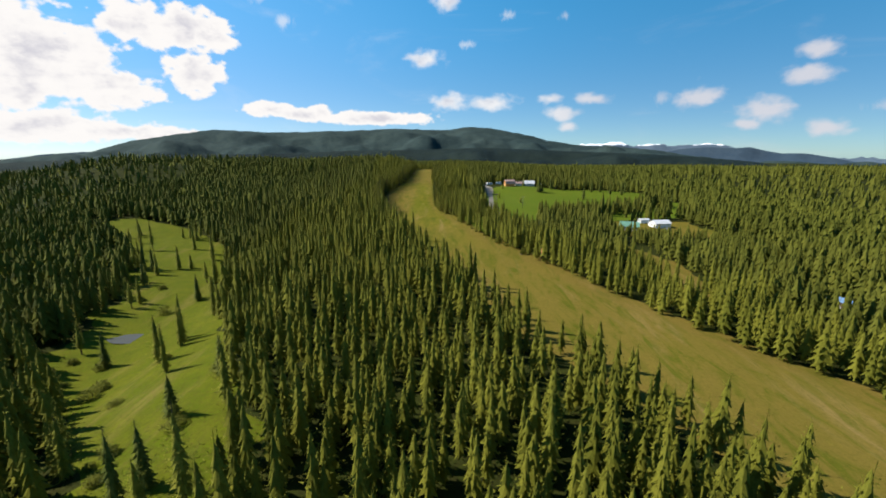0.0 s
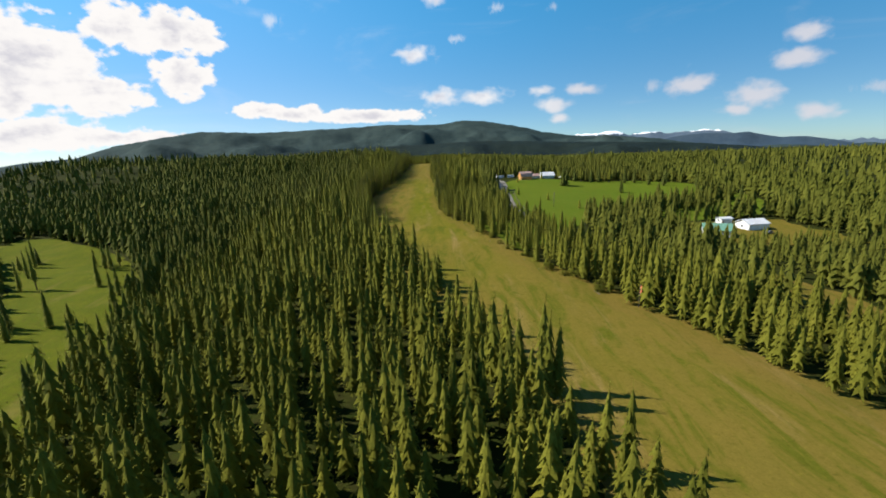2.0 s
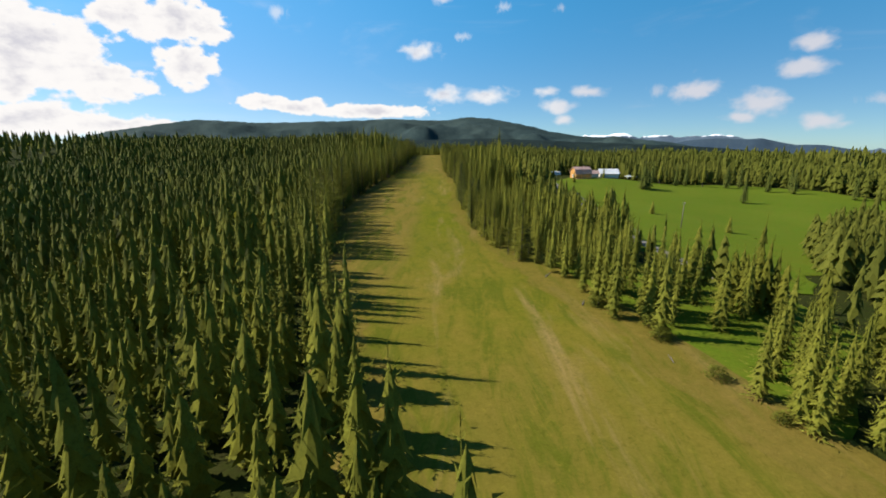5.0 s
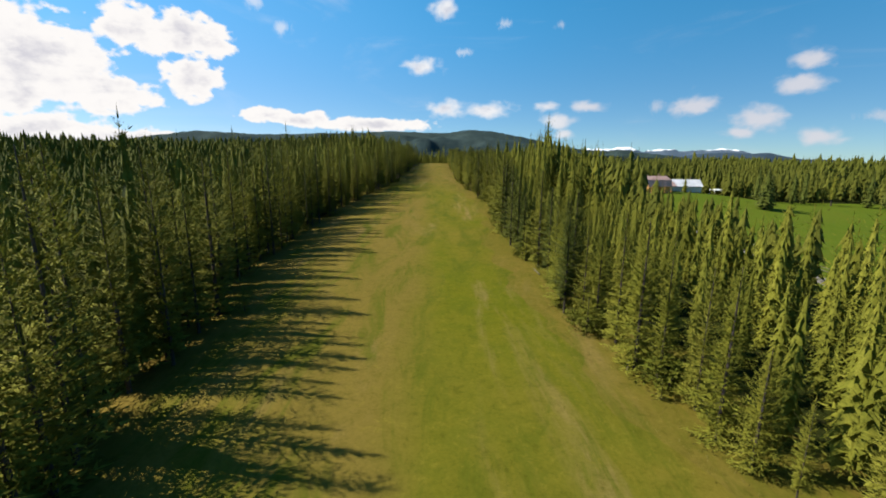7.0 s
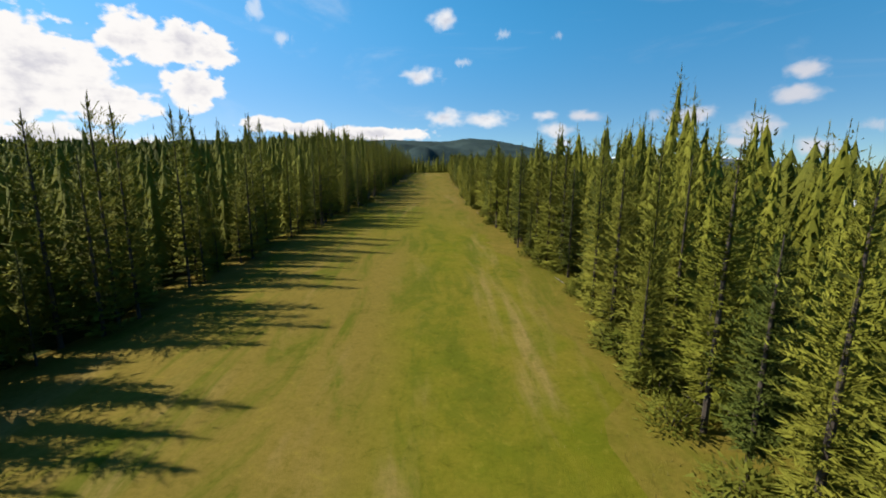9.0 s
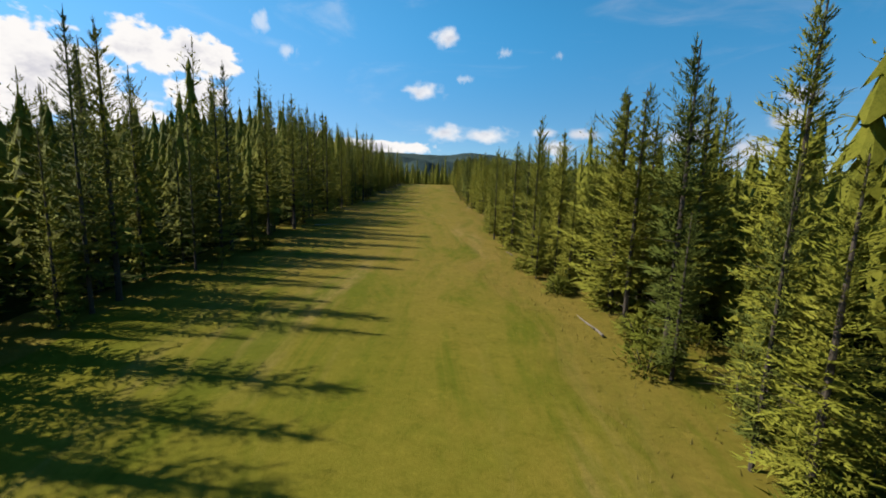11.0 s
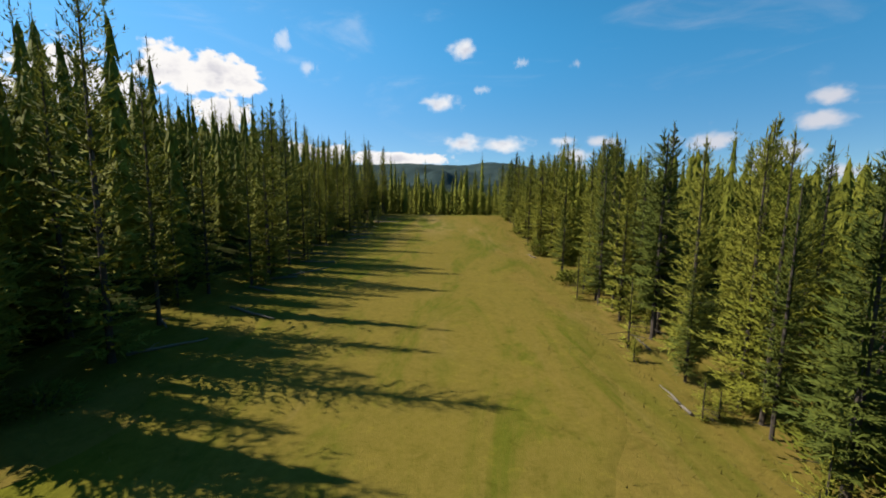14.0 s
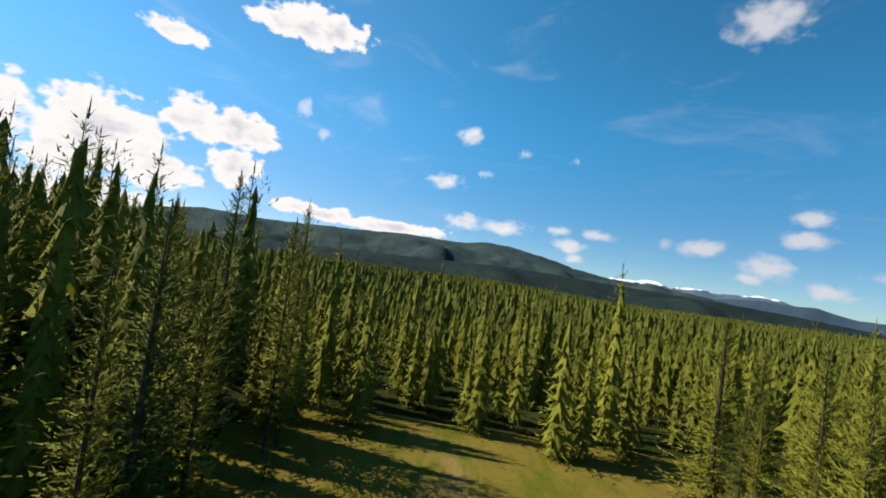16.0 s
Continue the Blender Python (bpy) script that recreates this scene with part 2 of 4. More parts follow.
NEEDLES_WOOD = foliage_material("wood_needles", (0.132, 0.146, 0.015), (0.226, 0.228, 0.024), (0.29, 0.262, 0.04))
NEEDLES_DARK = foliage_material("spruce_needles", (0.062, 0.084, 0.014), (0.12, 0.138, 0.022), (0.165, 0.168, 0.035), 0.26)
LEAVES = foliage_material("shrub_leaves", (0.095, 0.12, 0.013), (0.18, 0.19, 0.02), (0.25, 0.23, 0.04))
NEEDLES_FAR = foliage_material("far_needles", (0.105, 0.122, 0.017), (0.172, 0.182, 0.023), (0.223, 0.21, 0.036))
BARK = plain("bark", (0.06, 0.046, 0.034), 0.9, 0, 2.0, 0.45, 0.03)
DEAD_WOOD = plain("dead_wood", (0.1552, 0.1294, 0.0978), 0.85, 0, 2.0, 0.35, 0.02)
GRAVEL = plain("gravel", (0.1898, 0.1667, 0.138), 0.95, 0, 1.0, 0.3, 0.04)
POND_WATER, _n, _s = material("pond_water", 0.55, 0.0, 0.2)
_s.inputs["Base Color"].default_value = (0.05, 0.052, 0.045, 1)
bump(_n, _s, _n.noise(place_of(_n), 1.4, 3.0), 0.15, 0.03)


# ---- lie of the land ----
def steps(x, xs, ys):
    return np.interp(x, xs, ys)


def smooth(x, a, b):
    u = np.clip((x - a) / (b - a), 0, 1)
    return u * u * (3 - 2 * u)


def right_edge(y):
    return steps(y, [35, 73, 100, 134, 161, 183, 204, 233, 279, 308, 337, 376, 420, 440, 462, 485, 533, 620, 650],
                 [104, 85, 67, 50, 39, 28, 18, 10, -3, -7.5, -8, -6, -10, -12.5, -14.5, -11.5, -13.5, -13.5, -16.5])


def left_edge(y):
    return steps(y, [35, 70, 107, 141, 185, 220, 263, 285, 312, 343, 382, 405, 427, 455, 474, 532, 575, 617, 650],
                 [62, 40, 19, 8, -8, -22, -36, -41, -45, -48, -45, -42, -40, -38, -38, -38, -39, -38.5, -37.5])


def meadow_middle(y):
    return steps(y, [-20, 52, 74, 94, 107, 126, 164, 175, 237, 278, 290, 315], [-26, -43, -58, -75, -85, -93, -110, -114, -154, -195, -215, -240])


def meadow_half(y):
    return steps(y, [-20, 52, 74, 94, 107, 126, 164, 175, 237, 278, 290, 312], [12, 13, 18, 24, 27, 24, 23, 24, 28, 32, 32, 8])


def land(x, y):
    """Height of the ground at x, y (numbers or arrays)."""
    x, y = np.asarray(x, float), np.asarray(y, float)
    z = steps(y, [-500, 0, 150, 330, 422, 507, 563, 620, 645, 680, 760, 880, 1400, 2600, 5000], [-4, 0, 2.6, 9.4, 10.8, 12.2, 14.4, 17.3, 16, 13.5, 10.5, 8, 2, -10, -30])
    z = z - smooth(-x, 32, 100) * steps(y, [-100, 105, 265, 395, 490], [11, 13.5, 14.5, 5, 0])
    z = z + smooth(-x, 215, 500) * steps(y, [0, 180, 400, 620, 970], [-12, -8, -1, 3, 3])
    z = z + smooth(-x, 40, 76) * 7 * smooth(y, 475, 563) * (1 - smooth(y, 670, 800))
    z = z - smooth(x, 8, 135) * steps(y, [60, 330, 410, 490, 560, 640, 760], [5.5, 6.5, 3.5, 3, 4, 6, 4])
    z = z + 3.6 * np.exp(-((x - 73) ** 2 + (y - 432) ** 2) / 45 ** 2)
    z = z - smooth(x, 60, 450) * 10 * smooth(y, 490, 1050)
    level = (1 - (smooth(x, 10, 45) + smooth(-x, 60, 130)) * (1 - smooth(y, 450, 560))) * (1 - smooth(y, 1200, 2400))
    z = z + 5 * np.clip((y - 300) / 180, 0, 1) * level
    z = z - 26 * smooth(-x / np.maximum(y + 200, 1), 0.55, 0.8) * smooth(np.hypot(x, y), 380, 700)
    far = smooth(np.hypot(x, y - 300), 500, 1500)
    z = z + far * (6 * np.sin(x * 0.0043 + 1.2) * np.cos(y * 0.0031) + 4 * np.sin(x * 0.011 + y * 0.007))
    return z + 0.25 * np.sin(x * 0.11 + 0.7) * np.sin(y * 0.083) * smooth(np.abs(x), 5, 60)


def part(name, mesh, mat=None, parent=None, label=""):
    """Links a bmesh or a mesh as one object under a thing."""
    if isinstance(mesh, bmesh.types.BMesh):
        me = bpy.data.meshes.new(name)
        mesh.to_mesh(me)
        mesh.free()
    else:
        me = mesh
    if mat is not None and not me.materials:
        me.materials.append(mat)
    ob = new(name, me)
    ob.parent = parent
    if label:
        tagged(ob, label)
    return ob


def mesh_from(name, verts, faces, mat=None, shade=False):
    """A mesh from arrays: verts (n, 3) and triangles or quads (m, k)."""
    verts, faces = np.asarray(verts, np.float32), np.asarray(faces, np.int32)
    me = bpy.data.meshes.new(name)
    me.vertices.add(len(verts))
    me.vertices.foreach_set("co", verts.ravel())
    me.loops.add(faces.size)
    me.loops.foreach_set("vertex_index", faces.ravel())
    me.polygons.add(len(faces))
    me.polygons.foreach_set("loop_start", np.arange(0, faces.size, faces.shape[1], dtype=np.int32))
    if shade:
        me.polygons.foreach_set("use_smooth", np.ones(len(faces), bool))
    me.update(calc_edges=True)
    if mat is not None:
        me.materials.append(mat)
    return me


def grid_faces(rows, cols):
    i = (np.arange(rows - 1)[:, None] * cols + np.arange(cols - 1)[None, :]).ravel()
    return np.stack([i, i + 1, i + cols + 1, i + cols], 1)


def sheet(name, x, y, z, mat):
    return mesh_from(name, np.stack([x.ravel(), y.ravel(), z.ravel()], 1), grid_faces(*x.shape), mat, True)


# ---- ground sheet and grass areas ----
def axis(lo, fine_lo, fine_hi, hi, step):
    mid = np.arange(fine_lo, fine_hi + 0.1, step)
    up = fine_hi + np.cumsum(step * 1.13 ** np.arange(1, 80))
    down = fine_lo - np.cumsum(step * 1.13 ** np.arange(1, 80))
    return np.concatenate([[lo], down[down > lo][::-1], mid, up[up < hi], [hi]])


gx, gy = np.meshgrid(axis(-4600, -360, 320, 4600, 7.0), axis(-1500, -60, 960, 4880, 7.0))
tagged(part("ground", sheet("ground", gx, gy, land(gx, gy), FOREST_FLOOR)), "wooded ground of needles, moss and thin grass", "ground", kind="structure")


def ribbon(name, ys, lo, hi, cols, lift, mat, ragged=0.0, seed=3):
    """A grass sheet between two edges that run along y, with ragged borders."""
    u = np.linspace(0, 1, cols)[None, :]
    rag = np.array([[noise.noise((y * 0.11, seed, s)) * ragged + noise.noise((y * 0.5, seed + 4, s)) * ragged * 0.4 for s in (0.3, 7.7)] for y in ys])
    a, b = (lo + rag[:, 0])[:, None], (hi + rag[:, 1])[:, None]
    x = a + (b - a) * u
    y = np.repeat(ys[:, None], cols, 1)
    rise = np.full(cols, lift)
    rise[[0, -1]] = lift * 0.25
    return sheet(name, x, y, land(x, y) + rise[None, :], mat)


ys = np.arange(35.0, 632.0, 2.0)
tagged(part("verge", ribbon("verge", ys, left_edge(ys) - 6, right_edge(ys) + 7, 38, 0.18, VERGE_GRASS, 2.0, 11)), "rough dry grass verge along the airstrip", "verge", kind="structure")
tagged(part("airstrip", ribbon("airstrip", ys, left_edge(ys) + 0.5, right_edge(ys) - 1.8, 30, 0.205, STRIP_GRASS, 3.6)), "worn yellow-green grass airstrip with bare earth patches", "airstrip", kind="structure")
ys = np.arange(-20.0, 312.0, 3.0)
tagged(part("meadow", ribbon("meadow", ys, meadow_middle(ys) - meadow_half(ys), meadow_middle(ys) + meadow_half(ys), 28, 0.2, MEADOW_GRASS, 7.0, 21)), "green valley meadow with scattered conifers", "meadow", kind="structure")


def field_lo(y):
    return steps(y, [252, 264, 290, 317, 352, 387, 414, 433], [49, 35, 30, 28, 32, 44, 49, 62])


def field_hi(y):
    return steps(y, [252, 264, 290, 317, 352, 387, 414, 433], [53, 62, 174, 192, 197, 196, 189, 167])


ys = np.arange(252.0, 434.0, 3.0)
tagged(part("field", ribbon("field", ys, field_lo(ys), field_hi(ys), 40, 0.2, FIELD_GRASS, 3.0, 31)), "smooth bright green mown field", "field", kind="structure")
ys = np.arange(132.0, 204.0, 3.0)
tagged(part("clearing", ribbon("clearing", ys, 81 + 0 * ys, 91 + 11 * np.sin((ys - 132) / 23), 10, 0.2, VERGE_GRASS, 4.0, 41)), "dry grass clearing among the pines", "clearing", kind="structure")
ys = np.arange(228.0, 276.0, 3.0)
tagged(part("yard", ribbon("yard", ys, 98 + 0 * ys, 160 + 0 * ys, 14, 0.2, VERGE_GRASS, 5.0, 51)), "dry grass yard round the sheds", "yard", kind="structure")


ys = np.arange(214.0, 268.0, 2.0)
tagged(part("glade", ribbon("glade", ys, right_edge(ys) + 6, steps(ys, [214, 235, 268], [22, 44, 48]), 14, 0.16, FIELD_GRASS, 2.0, 47)), "green grass glade between airstrip and field", "glade", kind="structure")


def road_x(y):
    return steps(y, [211, 262, 290, 304, 352, 378, 414, 440], [55, 38, 35, 35, 40, 42, 41, 37])


ys = np.arange(250.0, 446.0, 2.0)
half = steps(ys, [211, 370, 396, 422, 446], [2.2, 2.4, 6, 8, 6])
tagged(part("road", ribbon("road", ys, road_x(ys) - half, road_x(ys) + half, 6, 0.3, GRAVEL, 0.5, 61)), "pale gravel track widening to a yard", "road", kind="structure")

# pond in the meadow
ang = np.linspace(0, 2 * math.pi, 40, endpoint=False)
rim = np.array([1 + 0.3 * noise.noise((math.cos(a) * 1.3, math.sin(a) * 1.3, 2)) for a in ang])
px, py = -96 + 8.0 * rim * np.cos(ang), 121 + 3.4 * rim * np.sin(ang)
pond = bmesh.new()
level = float(land(-96, 121)) + 0.3
pond.faces.new([pond.verts.new((x, y, level)) for x, y in zip(px, py)])
tagged(part("pond", pond, POND_WATER), "small still pond in the meadow", "pond", kind="structure")


# ---- hills behind ----
def hill(name, profile, near, crest, mat, label, rough, seed):
    """A wooded ridge: its skyline as azimuth and elevation seen from the valley, its foot and crest distances."""
    az = np.arange(-75.0, 75.01, 0.4)
    el = np.interp(az, [p[0] for p in profile], [p[1] for p in profile])
    r = np.concatenate([np.linspace(near, crest, 26), [crest + 60, crest + 160]])
    top = 45 + crest * np.tan(np.radians(el))
    u = np.clip((r - near) / (crest - near), 0, 1) ** 1.25
    foot = -60.0
    z = foot + (top[:, None] - foot) * u[None, :]
    x, y = np.sin(np.radians(az))[:, None] * r[None, :], np.cos(np.radians(az))[:, None] * r[None, :]
    bumps = np.array([[noise.fractal((a * 0.16 + seed, b * 0.0022, seed), 0.9, 2.1, 4) for b in r] for a in az])
    comb = np.array([noise.noise((a * 3.1, seed, 0.5)) + 0.7 * noise.noise((a * 9.0, seed, 2.5)) for a in az])
    z = z + bumps * rough * (u * (1 - u) * 4)[None, :]
    z[:, 25] += comb * rough * (0.05 if rough > 35 else 0.5)
    z[:, 26] -= 25
    z[:, 27] -= 120
    tagged(part(name, sheet(name, x, y, z, mat)), label, "hill", kind="structure")


# cloud shadow over the near ridge is painted in as a darker, bluer base
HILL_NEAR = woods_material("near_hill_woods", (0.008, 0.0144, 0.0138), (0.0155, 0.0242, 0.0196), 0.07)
# distance haze is put into the base colours of hills and mountain as blue
HILL_MAIN = woods_material("hazy_hill_woods", (0.021, 0.036, 0.036), (0.036, 0.053, 0.048), 0.03)
HILL_HAZE_BLUE = woods_material("haze_blue_ridge_woods", (0.0316, 0.0517, 0.0747), (0.0431, 0.0633, 0.0834), 0.02)
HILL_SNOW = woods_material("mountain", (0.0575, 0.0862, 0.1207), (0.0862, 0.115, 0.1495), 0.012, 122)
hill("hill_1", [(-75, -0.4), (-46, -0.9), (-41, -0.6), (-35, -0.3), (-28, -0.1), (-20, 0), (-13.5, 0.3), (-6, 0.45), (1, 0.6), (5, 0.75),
                (12, 0.5), (16, 0.3), (21, 0.1), (26, -0.1), (31, -0.4), (36, -0.9), (39.5, -1.6), (75, -1.8)], 1500, 2900, HILL_NEAR, "wooded ridge in front of the hills, coloured dark as under cloud", 40, 1.0)
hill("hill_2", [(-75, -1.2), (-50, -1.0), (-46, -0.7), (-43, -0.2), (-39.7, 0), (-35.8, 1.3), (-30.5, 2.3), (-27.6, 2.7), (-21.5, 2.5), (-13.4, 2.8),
                (-6.2, 3.15), (0.5, 3.0), (3.4, 3.4), (6.4, 3.2), (11.5, 2.2), (13.3, 1.65), (17.6, 1.0), (22.9, 0.75), (27, 0.3), (29, -0.1), (34, -0.9), (75, -1.4)], 3000, 4350, HILL_MAIN, "wooded hills on the skyline, tinted blue-green with haze", 90, 2.0)
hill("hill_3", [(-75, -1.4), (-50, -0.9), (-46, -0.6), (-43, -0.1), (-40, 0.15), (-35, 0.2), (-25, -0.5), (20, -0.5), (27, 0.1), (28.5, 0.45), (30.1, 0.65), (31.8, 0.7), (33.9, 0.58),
                (35.4, 0.66), (36.6, 0.32), (38.1, 0.0), (40, 0.02), (41.6, -0.25), (43.7, -0.78), (46.2, -0.9), (75, -1.2)], 4360, 4550, HILL_HAZE_BLUE, "distant wooded ridge, tinted blue with haze", 38, 3.0)
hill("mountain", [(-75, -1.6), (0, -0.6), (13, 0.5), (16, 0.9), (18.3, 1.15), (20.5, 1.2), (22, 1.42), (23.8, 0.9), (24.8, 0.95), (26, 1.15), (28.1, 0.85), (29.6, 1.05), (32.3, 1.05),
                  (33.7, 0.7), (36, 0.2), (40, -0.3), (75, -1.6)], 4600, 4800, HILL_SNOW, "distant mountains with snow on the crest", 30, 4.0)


# ---- trees ----
def tufts(rng, base, way, width, blades):
    """Spiky blades, one or two crossed per tuft, as arrays of triangles."""
    n = len(base)
    side = np.cross(way, np.array([0.1, 0.2, 1.0]))
    side /= np.linalg.norm(side, axis=1)[:, None] + 1e-9
    other = np.cross(way, side)
    other /= np.linalg.norm(other, axis=1)[:, None] + 1e-9
    roll = rng.uniform(-0.9, 0.9, n)[:, None]
    s = side * np.cos(roll) + other * np.sin(roll)
    t = np.cross(way, s)
    t /= np.linalg.norm(t, axis=1)[:, None] + 1e-9
    wv = width[:, None]
    tri = []
    for d in (s, t)[:blades]:
        tri.append(np.stack([base - d * wv, base + d * wv, base + way + d * wv * rng.uniform(-0.4, 0.4, (n, 1))], 1))
    return np.concatenate(tri)


def skirts(seed, height, radius, low, layers, points, droop=0.25):
    """Inner body of a conifer: overlapping ragged skirts of boughs that narrow to the tip."""
    rng = np.random.default_rng(seed + 400)
    found = []
    each = height * (1 - low) / layers
    for k in range(layers):
        f = k / layers
        z = height * low + each * k
        r = radius * (1.05 * (1 - f) ** 0.8 * min(1, f / 0.2 + 0.6) + 0.05)
        a = rng.uniform(0, 6.28) + np.arange(points * 2) * 3.1416 / points + rng.uniform(-0.2, 0.2, points * 2)
        rr = r * np.where(np.arange(points * 2) % 2 == 0, rng.uniform(0.85, 1.2, points * 2), rng.uniform(0.45, 0.72, points * 2))
        zz = z - droop * each * np.where(np.arange(points * 2) % 2 == 0, rng.uniform(-0.3, 1.0, points * 2), -1.0)
        ring = np.stack([rr * np.cos(a), rr * np.sin(a), zz], 1)
        apex = np.array([rng.normal(0, 0.04), rng.normal(0, 0.04), min(height, z + each * 1.7)])
        found.append(np.stack([ring, np.roll(ring, -1, 0), np.repeat(apex[None], points * 2, 0)], 1))
    return np.concatenate(found)


def pine_crown(seed, height, radius, low, whorls, per, blades, size, fat, core, layers=9, points=4):
    """A pine crown: whorls of branches that sweep upwards, each a feather of needle sprays, round a ragged inner body of boughs."""
    rng = np.random.default_rng(seed)
    found = [skirts(seed, height * 0.9, radius * core, low + 0.02, layers, points, 0.4)] if core else []
    lean = rng.uniform(-0.014, 0.014, 2)
    swell, bend = rng.uniform(0, 6.28, 2)
    up = np.array([0.0, 0.0, 1.0])
    for k in range(whorls):
        f = min(1.0, max(0.0, (k + rng.uniform(-0.35, 0.35)) / whorls))
        z = height * (low + (0.965 - low) * f)
        reach = radius * (1 - f) ** 0.66 * min(1, ((1 - f) / 0.16) ** 0.4) * min(1, 0.55 + 1.8 * f) * rng.uniform(0.66, 1.2) + 0.06
        n = max(3, int(round(per * (1 - 0.35 * f))))
        a = rng.uniform(0, 6.28) + np.arange(n) * 6.283 / n + rng.uniform(-0.5, 0.5, n)
        length = reach * rng.uniform(0.6, 1.15, n) * (1 + 0.25 * np.sin(a + swell + 6 * f) + 0.15 * np.sin(2 * a + bend))
        rise = np.interp(f, [0, 0.3, 0.65, 1], [-0.25, 0.05, 0.5, 1.4]) + rng.uniform(-0.15, 0.2, n)
        ways = np.stack([np.cos(a), np.sin(a), rise], 1)
        along = ways / np.linalg.norm(ways, axis=1)[:, None]
        across = np.stack([-np.sin(a), np.cos(a), 0 * a], 1)
        root = np.stack([lean[0] * z + 0 * a, lean[1] * z + 0 * a, z + rng.uniform(-0.15, 0.15, n)], 1)
        one = size * (0.2 + 0.8 * (1 - f) ** 0.6)
        for j in range(blades):
            s = 0.04 + 0.93 * (j + rng.uniform(0, 1, n)) / blades
            hand = np.where((j + np.arange(n)) % 2 == 0, 1.0, -1.0)[:, None] * (1 - 0.55 * s)[:, None]
            at = root + ways * (length * s)[:, None] + up * (0.2 * length * s * s)[:, None] + across * hand * (rng.uniform(0, 0.3, n) * length)[:, None]
            d = along * 0.6 + across * hand * 0.75 + up * 0.2 + rng.normal(0, 0.24, (n, 3))
            found.append(tufts(rng, at, d * (one * rng.uniform(0.7, 1.25, n))[:, None], fat * one * rng.uniform(0.7, 1.25, n), 1))
    stem = np.array([[lean[0] * height * 0.4, lean[1] * height * 0.4, height * 0.4]])
    found.append(tufts(rng, stem, np.array([[lean[0] * height * 0.6, lean[1] * height * 0.6, height * 0.58]]), np.array([0.1]), 2))
    m = max(3, min(12, whorls // 2))
    top = np.stack([lean[0] * height + 0 * np.arange(m), lean[1] * height + 0 * np.arange(m), height * rng.uniform(0.9, 0.975, m)], 1)
    found.append(tufts(rng, top, rng.normal(0, 0.07, (m, 3)) + [0, 0, 0.3], np.full(m, 0.03), 1))
    found.append(tufts(rng, top[:1] * [1, 1, 0] + [0, 0, height * 0.94], np.array([[0.0, 0.0, height * 0.06]]), np.array([0.03 + 0.04 * fat * size]), 2))
    return np.concatenate(found)


def trunk_mesh(height, radius, seed, sides=7):
    rng = np.random.default_rng(seed)
    bm = bmesh.new()
    rings = []
    for f in (0.0, 0.03, 0.2, 0.5, 0.8, 1.0):
        r = radius * (1.45 if f == 0 else 1.0) * (1 - f) ** 0.8 + 0.02
        rings.append([bm.verts.new((r * math.cos(a), r * math.sin(a), f * height)) for a in np.arange(sides) * 2 * math.pi / sides])
    for lo, hi in zip(rings, rings[1:]):
        for i in range(sides):
            bm.faces.new((lo[i], lo[(i + 1) % sides], hi[(i + 1) % sides], hi[i]))
    # bare dead limbs under the crown
    for _ in range(10):
        z, a, l = rng.uniform(0.05, 0.42) * height, rng.uniform(0, 6.28), rng.uniform(0.7, 1.9)
        d, side = Vector((math.cos(a), math.sin(a), rng.uniform(-0.2, 0.25))), Vector((-math.sin(a), math.cos(a), 0)) * 0.015
        root = Vector((0, 0, z))
        v = [bm.verts.new(p) for p in (root + side, root - side, root + Vector((0, 0, 0.03)), root + d * l)]
        for tri in ((0, 1, 3), (1, 2, 3), (2, 0, 3)):
            bm.faces.new([v[i] for i in tri])
    return bm


def forms(tri):
    """For each corner of a plant's blades the way that its round form faces there: out from the stem, and up towards the top."""
    high = tri[:, :, 2].max()
    mid = tri.mean(1)
    across = np.linalg.norm(mid[:, :2], axis=1)[:, None]
    out = np.concatenate([mid[:, :2] / (across + 0.25), 0.42 + 0.5 * mid[:, 2:] / high], 1)
    return np.repeat((out / np.linalg.norm(out, axis=1)[:, None])[:, None, :], 3, 1)


def soup(name, tri, mat, form=None, tone=None):
    n = len(tri)
    me = mesh_from(name, tri.reshape(-1, 3), np.arange(n * 3).reshape(n, 3), mat)
    form = forms(tri) if form is None else form
    me.attributes.new("form", "FLOAT_VECTOR", "POINT").data.foreach_set("vector", np.ascontiguousarray(form, np.float32).ravel())
    if tone is not None:
        me.attributes.new("tone", "FLOAT", "POINT").data.foreach_set("value", np.repeat(tone, 3).astype(np.float32))
    return me


# pines that line the airstrip, each a thing of its own: fourteen built, the rest copied
PINE_KINDS = [(14.0, 2.5, 0.08), (13.0, 2.3, 0.04), (15.5, 2.4, 0.14), (12.0, 2.5, 0.04), (14.5, 2.1, 0.22), (11.0, 2.2, 0.03), (15.0, 2.7, 0.10), (13.5, 1.9, 0.18), (12.5, 2.1, 0.07),
              (14.0, 2.4, 0.12), (13.0, 2.2, 0.06), (15.5, 2.3, 0.16), (12.0, 2.4, 0.05), (14.5, 2.0, 0.2)]
FULL_KINDS = 9
pines = []
for i, (tall, wide, low) in enumerate(PINE_KINDS):
    pine = new("pine_tree")
    tagged(pine, "tall narrow green pine at the edge of the airstrip", "tree", "pines along the airstrip")
    part("trunk", trunk_mesh(tall * 0.97, 0.085 + 0.003 * tall, 50 + i), BARK, pine, "rough grey-brown trunk with dead lower limbs")
    part("crown", soup("crown", pine_crown(10 + i, tall, wide, low, 26, 8, 32 if i < FULL_KINDS else 18, 0.44, 0.12 if i < FULL_KINDS else 0.16, 0), NEEDLES_DARK if i in (2, 7, 11) else NEEDLES), None, pine)
    pines.append(pine)

rng = np.random.default_rng(7)
taken = []


